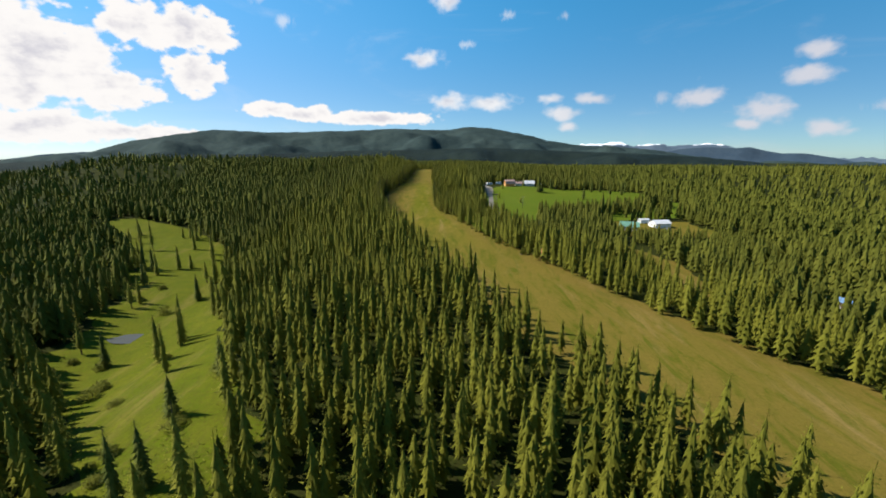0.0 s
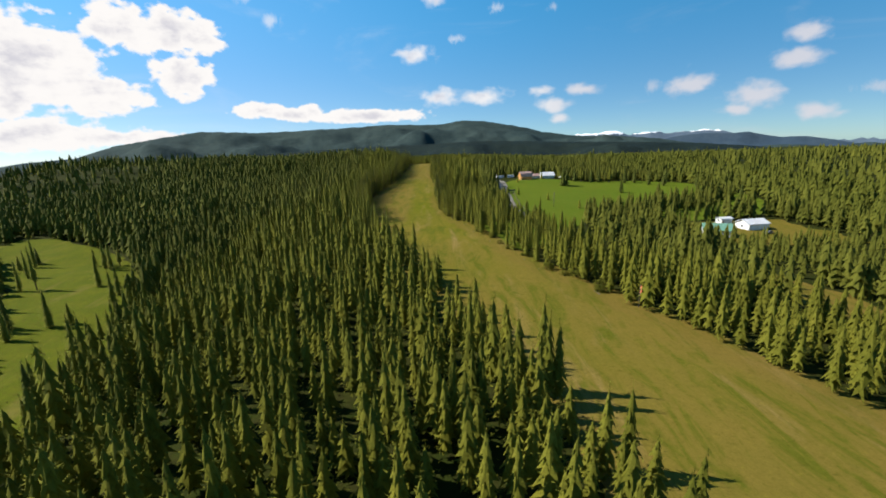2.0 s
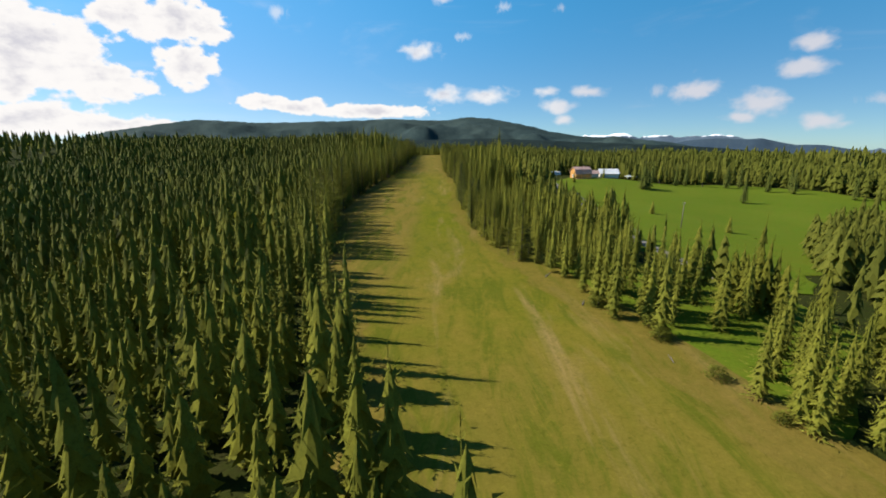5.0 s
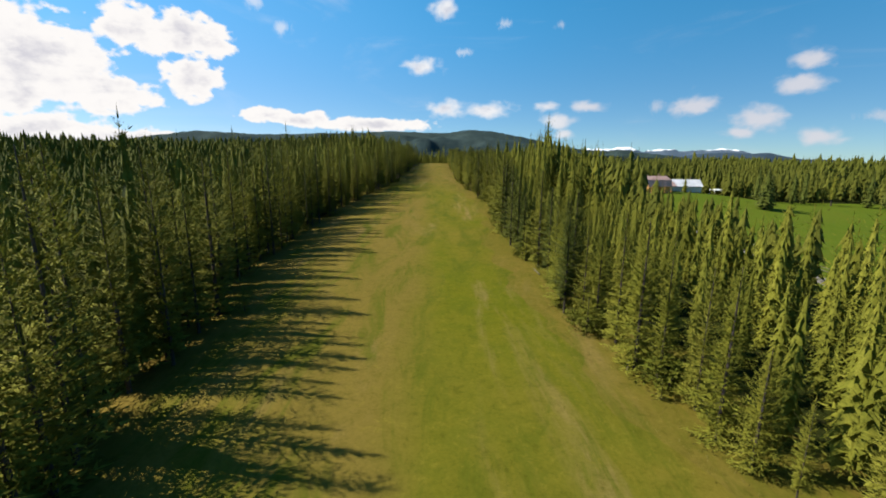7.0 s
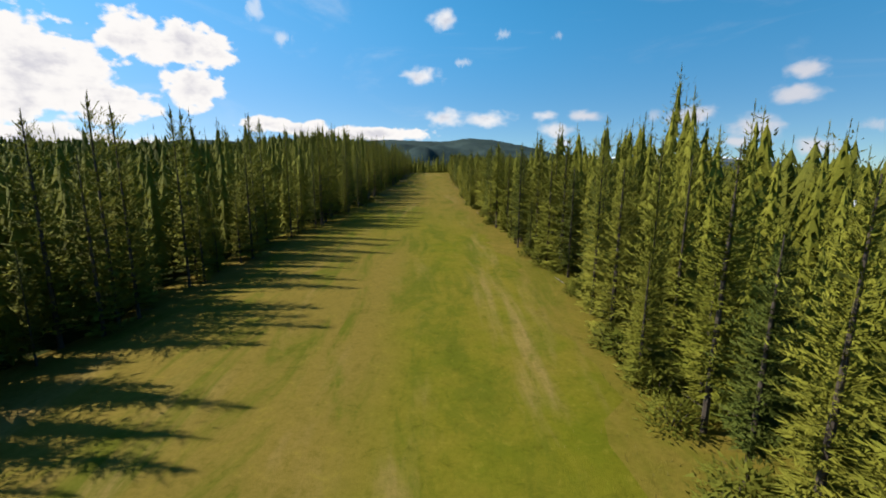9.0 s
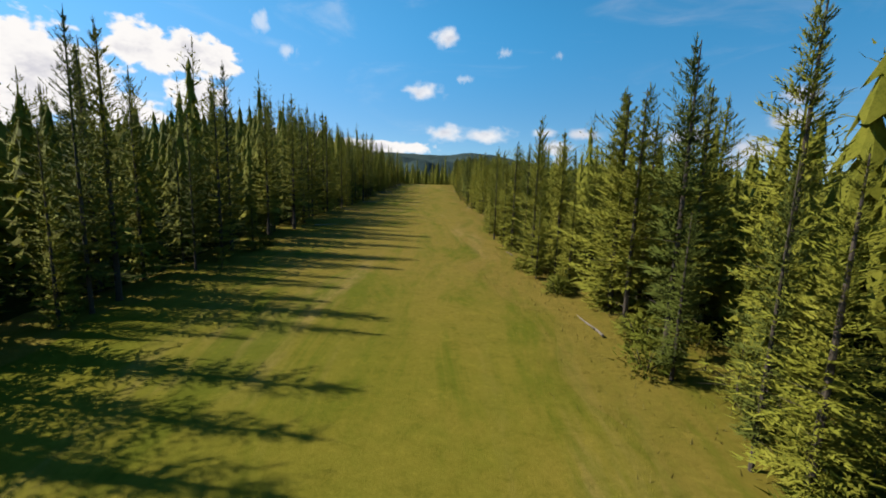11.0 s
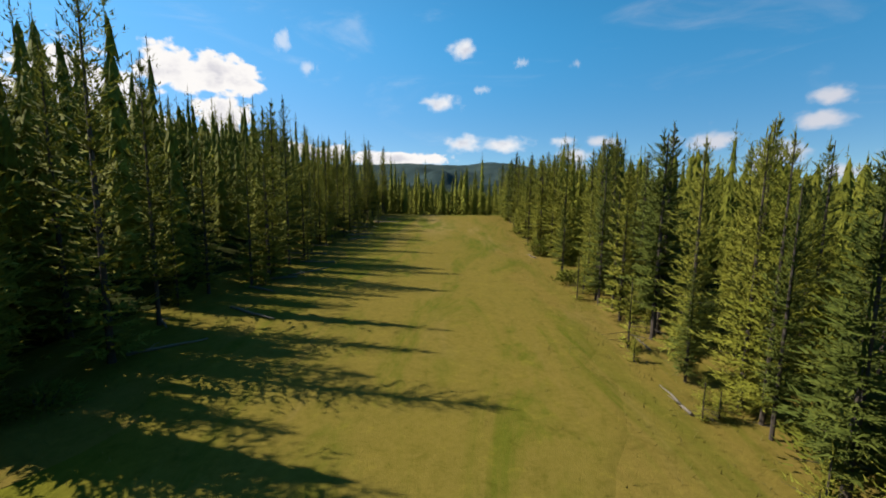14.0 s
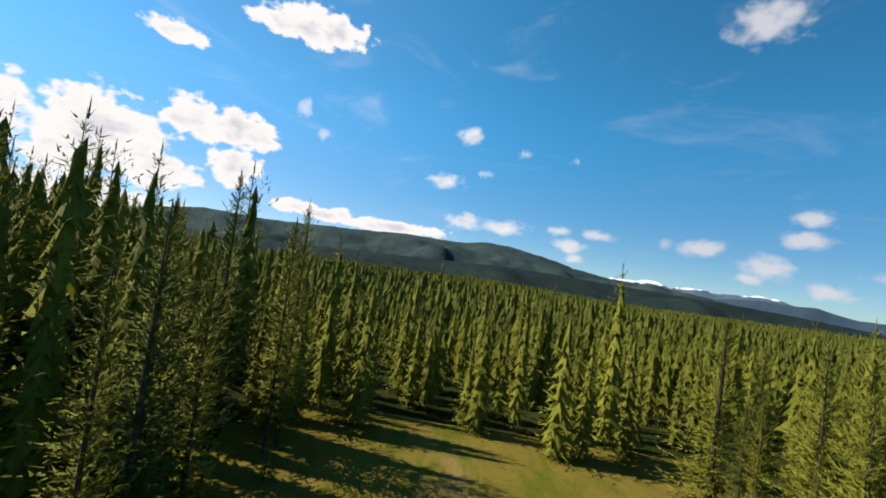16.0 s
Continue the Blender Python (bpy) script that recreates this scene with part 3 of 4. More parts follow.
def stand(x, y, kind, scale, turn, made):
    m = Matrix.Translation((x, y, float(land(x, y)) - 0.1)) @ Matrix.Rotation(turn, 4, "Z") @ Matrix.Diagonal((scale * made[1], scale * made[1], scale, 1))
    if not made[0][kind]:
        made[0][kind] = True
        pines[kind].matrix_basis = m
    else:
        src = pines[kind]
        keep = src.scale.copy()
        src.scale = (1, 1, 1)
        copy_thing(src, m)
        src.scale = keep
    taken.append((x, y))


def right_height(y):
    return steps(y, [200, 262, 300, 318, 345, 395, 430, 452, 472, 535, 600], [12.5, 12.8, 12.6, 14.6, 16.2, 16.8, 15.5, 13.8, 12.5, 13, 14.2])


def left_height(y):
    return steps(y, [240, 285, 335, 430, 462, 500, 545, 600], [18, 20, 20.5, 19.5, 18.5, 18.5, 19, 17])


used = [False] * len(pines)
for side, edge, height, first, last in ((1, right_edge, right_height, 263, 622), (-1, left_edge, left_height, 272, 622)):
    y = first
    while y < last:
        clump = math.sin(y * 0.31 + 2.2 * math.sin(y * 0.087)) + 0.6 * math.sin(y * 0.83)
        kind = int(rng.integers(0, FULL_KINDS) if side > 0 else rng.integers(FULL_KINDS, len(pines)))
        close = side > 0 and y > 430
        x = float(edge(y)) + side * ((1.6 if close or side < 0 else 0.5) + rng.uniform(0, 1) ** (2.2 if close else 1.5) * (9.5 if close else 3.4) + max(0.0, -clump) * 1.2)
        scale = float(height(y)) / PINE_KINDS[kind][0] * (rng.uniform(0.85, 1.05) if rng.uniform() < 0.65 else rng.uniform(0.45, 0.82))
        stand(x, y, kind, scale, rng.uniform(0, 6.28), (used, rng.uniform(0.75, 1.3) * (1.02 if side > 0 else 0.88)))
        y += (rng.uniform(1.5, 2.8) if clump > -0.2 or close else rng.uniform(2.2, 3.8)) * (0.55 if close else 1.0)


def free_of(x, y):
    """True where the forest grows."""
    ok = ~((x > left_edge(y) - np.where(y < 272, 1.5, 4.2)) & (x < right_edge(y) + np.where(y < 262, 2.0, np.where((y > 432) & (y < 560), 9.5, 4.2))) & (y > 28) & (y < 626))
    ok &= ~((np.abs(x - meadow_middle(y)) < meadow_half(y) - 1) & (y < 312))
    screen = steps(y, [252, 264, 290, 317, 345], [53, 62, 82, 126, 165])
    belt = (x > screen) & (x < screen + 30) & (y < 345)
    ok &= ~((x > field_lo(y) - 1) & (x < field_hi(y) - 2) & (y > 252) & (y < 434) & ~belt)
    ok &= ~((np.abs(x - road_x(y)) < 4.8) & (y > 211) & (y < 446))
    ok &= ~((x > 81) & (x < 100) & (y > 132) & (y < 204))
    ok &= ~((x > 98) & (x < 160) & (y > 232) & (y < 276))
    ok &= ~((x > 44) & (x < 100) & (y > 388) & (y < 456))
    ok &= ~((x > 17) & (x < 58) & (y > 230) & (y < 264))
    ok &= ~((np.abs(x + 12.5 - 0.357 * (y - 145)) < 0.045 * (y - 145)) & (y > 200) & (y < 264))
    ok &= ~(np.hypot(x - 44, y - 432) < 18)
    ok &= ~(np.hypot(x - 127, y - 131) < 10)
    ok &= ~(np.hypot(x - 69, y - 248) < 6)
    return ok


def scatter(x0, x1, y0, y1, step, seed):
    r = np.random.default_rng(seed)
    x, y = np.meshgrid(np.arange(x0, x1, step), np.arange(y0, y1, step))
    x, y = x.ravel() + r.uniform(-0.85, 0.85, x.size) * step, y.ravel() + r.uniform(-0.85, 0.85, y.size) * step
    gaps = np.sin(x * 0.071 + 2.0 * np.sin(y * 0.033)) + np.sin(y * 0.083 + 1.7 * np.sin(x * 0.041)) + 0.8 * np.sin(x * 0.19 + y * 0.13)
    keep = free_of(x, y) & (r.uniform(0, 1, x.size) > np.where(x > 20, 0.35, 0.1) * smooth(gaps, 0.7, 1.6))
    return x[keep], y[keep], r


def planted(kinds, x, y, scale, wide, r):
    """All crowns of a wood as one array of triangles, the ways that their forms face, and a tone for each tree."""
    tris, ways, tones = [], [], []
    pick = r.integers(0, len(kinds), len(x))
    turn = r.uniform(0, 6.283, len(x))
    z = land(x, y) - 0.1
    for k, tri in enumerate(kinds):
        i = np.nonzero(pick == k)[0]
        if not len(i):
            continue
        c, s = np.cos(turn[i]) * scale[i] * wide[i], np.sin(turn[i]) * scale[i] * wide[i]
        p = tri.reshape(-1, 3)
        px = c[:, None] * p[None, :, 0] - s[:, None] * p[None, :, 1] + x[i][:, None]
        py = s[:, None] * p[None, :, 0] + c[:, None] * p[None, :, 1] + y[i][:, None]
        pz = scale[i][:, None] * p[None, :, 2] + z[i][:, None]
        tris.append(np.stack([px, py, pz], -1).reshape(-1, 3, 3))
        q = forms(tri).reshape(-1, 3)
        c, s = np.cos(turn[i])[:, None], np.sin(turn[i])[:, None]
        ways.append(np.stack([c * q[:, 0] - s * q[:, 1], s * q[:, 0] + c * q[:, 1], np.repeat(q[None, :, 2], len(i), 0)], -1).reshape(-1, 3, 3))
        tones.append(np.repeat(r.uniform(0, 1, len(i)) ** 1.5, len(tri)))
    return np.concatenate(tris), np.concatenate(ways), np.concatenate(tones)


def strip_distance(x, y):
    yc = np.clip(y, 35, 626)
    d = np.maximum(left_edge(yc) - x, x - right_edge(yc))
    return np.hypot(np.maximum(d, 0), y - yc)


SHAPES = [(13.5, 2.3, 0.08), (12, 2.2, 0.05), (14.5, 2.1, 0.14), (12.5, 2.4, 0.05), (10, 2.1, 0.03), (15.5, 2.0, 0.08)]
INNER_KINDS = [pine_crown(130 + i, h, r, l, 16, 5, 6, 0.66, 0.13, 0.44, 11, 6) for i, (h, r, l) in enumerate(SHAPES)]
MIDDLE_KINDS = [pine_crown(70 + i, h, r * 1.08, l, 10, 4, 2, 0.8, 0.2, 0.64, 7, 5) for i, (h, r, l) in enumerate(SHAPES)]
FAR_KINDS = [pine_crown(90 + i, h, r * 1.1, l, 6, 3, 1, 1.1, 0.24, 0.86, 5, 4) for i, (h, r, l) in enumerate(SHAPES)]
LIGHT_KINDS = [pine_crown(95 + i, h, r * 1.3, l, 2, 3, 1, 1.3, 0.26, 1.0, 4, 3) for i, (h, r, l) in enumerate(SHAPES)]
TINY_KINDS = [skirts(110 + i, h, r * 1.05, l, 3, 2) for i, (h, r, l) in enumerate([(14, 2.8, 0.1), (12, 2.9, 0.05), (15, 2.6, 0.1)])]


def tallness(x, y, r):
    """Scale of the trees in the wood: as tall as the edge near the airstrip, uneven everywhere."""
    t = r.uniform(0.72, 1.05, len(x)) + 0.14 * (r.uniform(0, 1, len(x)) > 0.93)
    east = 1 - smooth(x - right_edge(y), 25, 60)
    west = 1 - smooth(left_edge(y) - x, 40, 110)
    beside = smooth(y, 200, 285)
    t = t * (1 + np.where(x > right_edge(y), east * (right_height(y) / 14.0 - 1), west * (left_height(y) / 14.0 - 1)) * beside)
    t = t * (1 - 0.28 * smooth(y, 622, 650)) * (1 + 0.13 * np.sin(x * 0.057 + 1.3 * np.sin(y * 0.021)) * np.sin(y * 0.049 + 0.6))
    t = np.where((x + 12.5 > 0.31 * (y - 145)) & (x < 40) & (y > 262) & (y < 310), t * 0.5, t)
    t = np.where((x > right_edge(y) + 6) & (x < 36) & (y >= 310) & (y < 350), t * 0.74, t)
    t = np.where((x > 4) & (x < 36) & (y > 356) & (y < 420), t * 1.15, t)
    t = np.where((x > 88) & (x < 170) & (y > 185) & (y < 234), t * 0.6, t)
    return t * (1 + 0.25 * smooth(-x, 55, 70) * (1 - smooth(y, 120, 220)))


x, y, r = scatter(-300, 270, 0, 780, 3.6, 1)
r2 = np.random.default_rng(77)
ys2 = r2.uniform(232, 348, 150)
x = np.concatenate([x, right_edge(ys2) + 6 + r2.uniform(0, 1, 150) ** 0.7 * np.maximum(road_x(ys2) - 5.2 - right_edge(ys2) - 6, 1)])
y = np.concatenate([y, ys2])
d = strip_distance(x, y)
seen = (np.abs(x) < 1.12 * y + 40) & (((x > -150) & (x < 175) & (y < 660)) | (r.uniform(0, 1, len(x)) < 0.72))
x, y, d = x[seen], y[seen], d[seen]
inner = ((d < 11) & (y > 225)) | ((d < 15) & (y > 430)) | ((d < 26) & (y > 545) & (y < 640) & (x < 0)) | ((x > 0) & (x < 42) & (y > 200) & (y < 400) & (d < 22))
near = ((d < 30) | ((d < 44) & (y > 430)) | ((y < 170) & (np.abs(x) < 100)) | ((y < 300) & (y > 90) & (x < 0) & (x > -105))) & ~inner
thin_out = ~near & ~inner & ((x < -150) | (x > 175) | (y > 660))
for name, pick, kinds, label in (("wood_edge", inner, INNER_KINDS, "close-set pines just behind the airstrip's edge"),
                                 ("wood_beside_strip", near, MIDDLE_KINDS, "dense green pine wood behind the airstrip's edge"),
                                 ("wood_beyond", ~near & ~inner & ~thin_out, FAR_KINDS, "dense conifer forest farther from the airstrip"),
                                 ("wood_around", thin_out, LIGHT_KINDS, "dense conifer forest round the valley")):
    xs, yy = x[pick], y[pick]
    sc = tallness(xs, yy, r)
    tri, form, tone = planted(kinds, xs, yy, sc, r.uniform(0.95, 1.35, len(xs)), r)
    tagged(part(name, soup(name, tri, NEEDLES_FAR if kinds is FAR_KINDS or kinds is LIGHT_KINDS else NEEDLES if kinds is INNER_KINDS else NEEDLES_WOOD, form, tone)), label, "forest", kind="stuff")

xa, ya, r = scatter(-900, 900, -40, 1900, 11.5, 2)
pick = (xa < -301) | (xa > 271) | (ya > 781)
xa, ya = xa[pick], ya[pick]
pick = np.abs(xa) < 0.95 * ya + 260
xa, ya = xa[pick], ya[pick]
tri, form, tone = planted(TINY_KINDS, xa, ya, r.uniform(0.75, 1.2, len(xa)), r.uniform(0.9, 1.3, len(xa)), r)
tagged(part("far_forest", soup("far_forest", tri, NEEDLES_FAR, form, tone)), "far conifer forest reaching to the hills", "forest", kind="stuff")


# ---- buildings, vehicles and loose things ----
def add_box(bm, centre, size, bevel=0.0):
    made = bmesh.ops.create_cube(bm, size=1.0, matrix=Matrix.Translation(centre) @ Matrix.Diagonal((*size, 1)))
    if bevel:
        edges = list({e for v in made["verts"] for e in v.link_edges})
        bmesh.ops.bevel(bm, geom=edges, offset=bevel, segments=2, affect="EDGES")
    return bm


def box(centre, size, bevel=0.0):
    return add_box(bmesh.new(), centre, size, bevel)


def prism(profile, length):
    """A closed outline in x, z drawn out along y, centred."""
    bm = bmesh.new()
    ends = [[bm.verts.new((x, s * length / 2, z)) for x, z in profile] for s in (-1, 1)]
    bm.faces.new(ends[0])
    bm.faces.new(ends[1][::-1])
    n = len(profile)
    for i in range(n):
        bm.faces.new((ends[0][(i + 1) % n], ends[0][i], ends[1][i], ends[1][(i + 1) % n]))
    bmesh.ops.recalc_face_normals(bm, faces=bm.faces)
    return bm


def tube(points, radius, sides=8):
    """A round bar along points."""
    bm = bmesh.new()
    rings = []
    pts = [Vector(p) for p in points]
    for i, p in enumerate(pts):
        d = (pts[min(i + 1, len(pts) - 1)] - pts[max(i - 1, 0)]).normalized()
        u = d.cross(Vector((0, 0, 1)) if abs(d.z) < 0.9 else Vector((1, 0, 0))).normalized()
        v = d.cross(u)
        r = radius[i] if isinstance(radius, (list, tuple)) else radius
        rings.append([bm.verts.new(p + (u * math.cos(a) + v * math.sin(a)) * r) for a in np.arange(sides) * 2 * math.pi / sides])
    for a, b in zip(rings, rings[1:]):
        for i in range(sides):
            bm.faces.new((a[i], a[(i + 1) % sides], b[(i + 1) % sides], b[i]))
    bm.faces.new(rings[0][::-1])
    bm.faces.new(rings[-1])
    bmesh.ops.recalc_face_normals(bm, faces=bm.faces)
    for f in bm.faces:
        f.smooth = len(f.verts) == 4
    return bm


LOG_WALL = plain("log_wall", (0.50, 0.25, 0.07), 0.7, 0, 1.2, 0.35, 0.03)
BROWN_ROOF = plain("brown_metal_roof", (0.33, 0.22, 0.19), 0.45, 0, 0.8, 0.2)
GREY_ROOF = plain("grey_metal_roof", (0.52, 0.53, 0.55), 0.4, 0, 0.8, 0.2)
GREEN_ROOF = plain("green_metal_roof", (0.13, 0.27, 0.20), 0.45, 0, 0.8, 0.25)
CREAM_WALL = plain("cream_boards", (0.68, 0.60, 0.46), 0.7, 0, 1.0, 0.2, 0.02)
WHITE_PAINT = plain("white_paint", (0.78, 0.78, 0.76), 0.45, 0, 0.8, 0.12)
DARK_WOOD = plain("dark_wood", (0.13, 0.09, 0.06), 0.8, 0, 1.0, 0.35, 0.02)
BLUE_TARP = plain("blue_tarpaulin", (0.15, 0.26, 0.44), 0.5, 0, 0.8, 0.3, 0.03)
GLASS = plain("window_glass", (0.04, 0.05, 0.06), 0.08, 0, 0.5, 0.2, spec=0.5)
RUBBER = plain("rubber", (0.03, 0.03, 0.03), 0.8, 0, 2.0, 0.3)
CAR_GREY = plain("grey_car_paint", (0.16, 0.17, 0.19), 0.25, 0.2, 0.8, 0.15, spec=0.5)
CANVAS = plain("pale_canvas", (0.72, 0.74, 0.70), 0.8, 0, 0.6, 0.15, 0.01)


def set_down(thing, x, y, turn=0.0, sink=0.05):
    thing.matrix_basis = Matrix.Translation((x, y, float(land(x, y)) - sink)) @ Matrix.Rotation(radians(turn), 4, "Z")
    return thing


def opening(parent, name, centre, size, glass=True):
    """A framed window or door on a wall that faces -y or x; the pane sits in its frame."""
    frame_bm = bmesh.new()
    w2, t2, h2 = size
    along = 0 if w2 > t2 else 1
    span = max(w2, t2)
    for s in (-1, 1):
        c = list(centre)
        c[along] += s * (span / 2)
        dims = [0.14, 0.14, h2 + 0.12]
        add_box(frame_bm, c, dims)
        c2 = list(centre)
        c2[2] += s * h2 / 2
        dims2 = [0.14, 0.14, 0.12]
        dims2[along] = span - 0.14
        add_box(frame_bm, c2, dims2)
    ob = part(name, frame_bm, WHITE_PAINT, parent)
    dims = [0.07, 0.07, h2 - 0.12]
    dims[along] = span - 0.14
    part("pane" if glass else "door_leaf", box(centre, dims), GLASS if glass else DARK_WOOD, ob)


def house(name, label, length, width, wall_h, profile, wall_mat, roof_mat, windows, door, chimney=True):
    """length along x; roof outline across y as (y, z) from eave to eave."""
    thing = tagged(new(name), label, "house")
    turn = Matrix.Rotation(math.pi / 2, 4, "Z")
    body = prism([(-width / 2, 0), (width / 2, 0)] + [(y * 0.97, z - 0.18) for y, z in profile[::-1]], length)
    bmesh.ops.transform(body, matrix=turn, verts=body.verts)
    part("wall", body, wall_mat, thing)
    roof = bmesh.new()
    for (y0, z0), (y1, z1) in zip(profile, profile[1:]):
        d = Vector((0, y1 - y0, z1 - z0))
        nrm = Vector((0, -d.z, d.y)).normalized() * 0.16
        a, b = Vector((0, y0, z0)), Vector((0, y1, z1))
        over = d.normalized() * 0.02
        v = [roof.verts.new(p + Vector((sx * (length / 2 + 0.5), 0, 0))) for sx in (-1, 1) for p in (a - over, b + over, b + over + nrm, a - over + nrm)]
        for q in ((0, 1, 2, 3), (7, 6, 5, 4), (0, 4, 5, 1), (3, 2, 6, 7), (1, 5, 6, 2), (0, 3, 7, 4)):
            roof.faces.new([v[i] for i in q])
    # standing seams
    for k in range(int(length / 0.9)):
        xk = -length / 2 + 0.45 + k * 0.9
        for (y0, z0), (y1, z1) in zip(profile, profile[1:]):
            d = Vector((0, y1 - y0, z1 - z0))
            nrm = Vector((0, -d.z, d.y)).normalized()
            mid = Vector((xk, (y0 + y1) / 2, (z0 + z1) / 2)) + nrm * 0.18
            m = Matrix.Translation(mid) @ Matrix.Rotation(math.atan2(d.z, d.y), 4, "X") @ Matrix.Diagonal((0.05, d.length, 0.05, 1))
            bmesh.ops.create_cube(roof, size=1.0, matrix=m)
    bmesh.ops.recalc_face_normals(roof, faces=roof.faces)
    ob = part("roof", roof, roof_mat, thing)
    top = max(z for _, z in profile)
    if chimney:
        part("chimney", box((length * 0.22, 0.4, top + 0.3), (0.6, 0.6, 1.5), 0.04), DARK_WOOD, ob)
    for x, z, w2, h2 in windows:
        opening(thing, "window", (x, -width / 2 - 0.03, z), (w2, 0.1, h2))
    opening(thing, "door", (door, -width / 2 - 0.03, 1.08), (0.95, 0.1, 2.0), False)
    opening(thing, "window", (length / 2 + 0.03, 0, 1.7), (0.1, 1.2, 1.1))
    opening(thing, "window", (-length / 2 - 0.03, 0, 1.7), (0.1, 1.2, 1.1))
    # plinth
    part("plinth", box((0, 0, -0.15), (length + 0.12, width + 0.12, 0.6)), GRAVEL, thing)
    return thing


def gable(width, wall_h, top, over=0.5):
    s = (top - wall_h) / (width / 2)
    return [(-width / 2 - over, wall_h - over * s), (0, top), (width / 2 + over, wall_h - over * s)]


cabin = house("cabin", "two-storey orange log cabin with a brown gambrel roof", 9.2, 6.5, 3.0,
              [(-3.9, 2.7), (-2.9, 5.2), (0, 6.6), (2.9, 5.2), (3.9, 2.7)], LOG_WALL, BROWN_ROOF, [(-3.4, 1.6, 1.2, 1.1), (2.0, 1.6, 1.4, 1.1)], -0.9)
part("porch", box((0, -4.1, 0.25), (8.8, 1.9, 0.2), 0.03), DARK_WOOD, cabin)
for px0 in (-4.2, -1.4, 1.4, 4.2):
    part("post", box((px0, -4.9, 1.45), (0.16, 0.16, 2.4)), LOG_WALL, cabin)
set_down(cabin, 67, 428, 8)
farmhouse = house("farmhouse", "cream boarded farmhouse with a grey metal roof", 11.0, 7.0, 2.9, gable(7, 2.9, 5.4), CREAM_WALL, GREY_ROOF,
                  [(-4, 1.6, 1.2, 1.1), (-1.6, 1.6, 1.2, 1.1), (3.6, 1.6, 1.6, 1.1)], 1.2)
set_down(farmhouse, 90, 446, -6)
annexe = house("guest_house", "low cream cottage with a brown roof beside the cabin", 7.0, 5.0, 2.4, gable(5, 2.4, 3.9), CREAM_WALL, BROWN_ROOF,
               [(-2, 1.5, 1.0, 0.9), (1.9, 1.5, 1.0, 0.9)], 0.2, False)
set_down(annexe, 78, 441, 4)
barn = house("metal_shed", "white shed with a pale grey metal roof", 10.0, 7.0, 3.0, gable(7, 3.0, 4.6), WHITE_PAINT, GREY_ROOF, [(-3, 1.7, 1.0, 0.8)], 1.5, False)
set_down(barn, 134, 257, 8)
green_house = house("green_roofed_house", "white house with a green metal roof", 10.0, 7.5, 3.0, gable(7.5, 3.0, 5.2), WHITE_PAINT, GREEN_ROOF,
                    [(-3, 1.6, 1.1, 1.0), (3, 1.6, 1.1, 1.0)], 0.3)
set_down(green_house, 110, 245, -24)
little = house("small_shed", "small white shed with a flat grey roof", 5.5, 3.6, 2.5, gable(3.6, 2.5, 3.1, 0.25), WHITE_PAINT, GREY_ROOF, [(-1.4, 1.5, 0.8, 0.7)], 1.2, False)
set_down(little, 130, 270, 5)
long_shed = house("tarpaulin_shed", "long lean shed under a blue tarpaulin roof", 10.0, 3.4, 2.2, gable(3.4, 2.2, 3.2, 0.3), DARK_WOOD, BLUE_TARP, [(-2, 1.2, 0.9, 0.7)], 2.4, False)
set_down(long_shed, 127, 131, -48)
hut = house("white_hut", "tiny white hut in a gap of the pines", 3.6, 2.6, 2.1, gable(2.6, 2.1, 2.9, 0.2), WHITE_PAINT, GREY_ROOF, [(0.9, 1.3, 0.6, 0.6)], -0.7, False)
set_down(hut, 69, 248, 20)


def wheel(parent, x, y, r):
    bm = bmesh.new()
    bmesh.ops.create_cone(bm, cap_ends=True, segments=20, radius1=r, radius2=r, depth=0.22, matrix=Matrix.Translation((x, y, r)) @ Matrix.Rotation(math.pi / 2, 4, "X"))
    tyre = part("wheel", bm, RUBBER, parent)
    bm = bmesh.new()
    bmesh.ops.create_cone(bm, cap_ends=True, segments=16, radius1=r * 0.55, radius2=r * 0.5, depth=0.25, matrix=Matrix.Translation((x, y, r)) @ Matrix.Rotation(math.pi / 2, 4, "X"))
    part("rim", bm, GREY_ROOF, tyre)


def camper(length):
    thing = tagged(new("camper_trailer"), "white camper trailer parked on the gravel yard", "trailer", "parked campers")
    body = prism([(-length / 2, 0.55), (length / 2, 0.55), (length / 2 + 0.15, 1.4), (length / 2 - 0.3, 2.6), (-length / 2 + 0.3, 2.7), (-length / 2 - 0.1, 1.5)], 2.3)
    bmesh.ops.bevel(body, geom=list(body.edges), offset=0.08, segments=2, affect="EDGES")
    part("body", body, WHITE_PAINT, thing)
    for x in (-1.6, 0.2, 1.7):
        part("window", box((x, -1.17, 1.75), (0.9, 0.05, 0.6), 0.02), GLASS, thing)
    part("stripe", box((0, -1.165, 1.1), (length - 0.5, 0.03, 0.18)), BLUE_TARP, thing)
    for y in (-1.05, 1.05):
        wheel(thing, -0.3, y, 0.34)
    part("drawbar", tube([(length / 2, 0, 0.5), (length / 2 + 1.1, 0, 0.45)], 0.06), RUBBER, thing)
    return thing


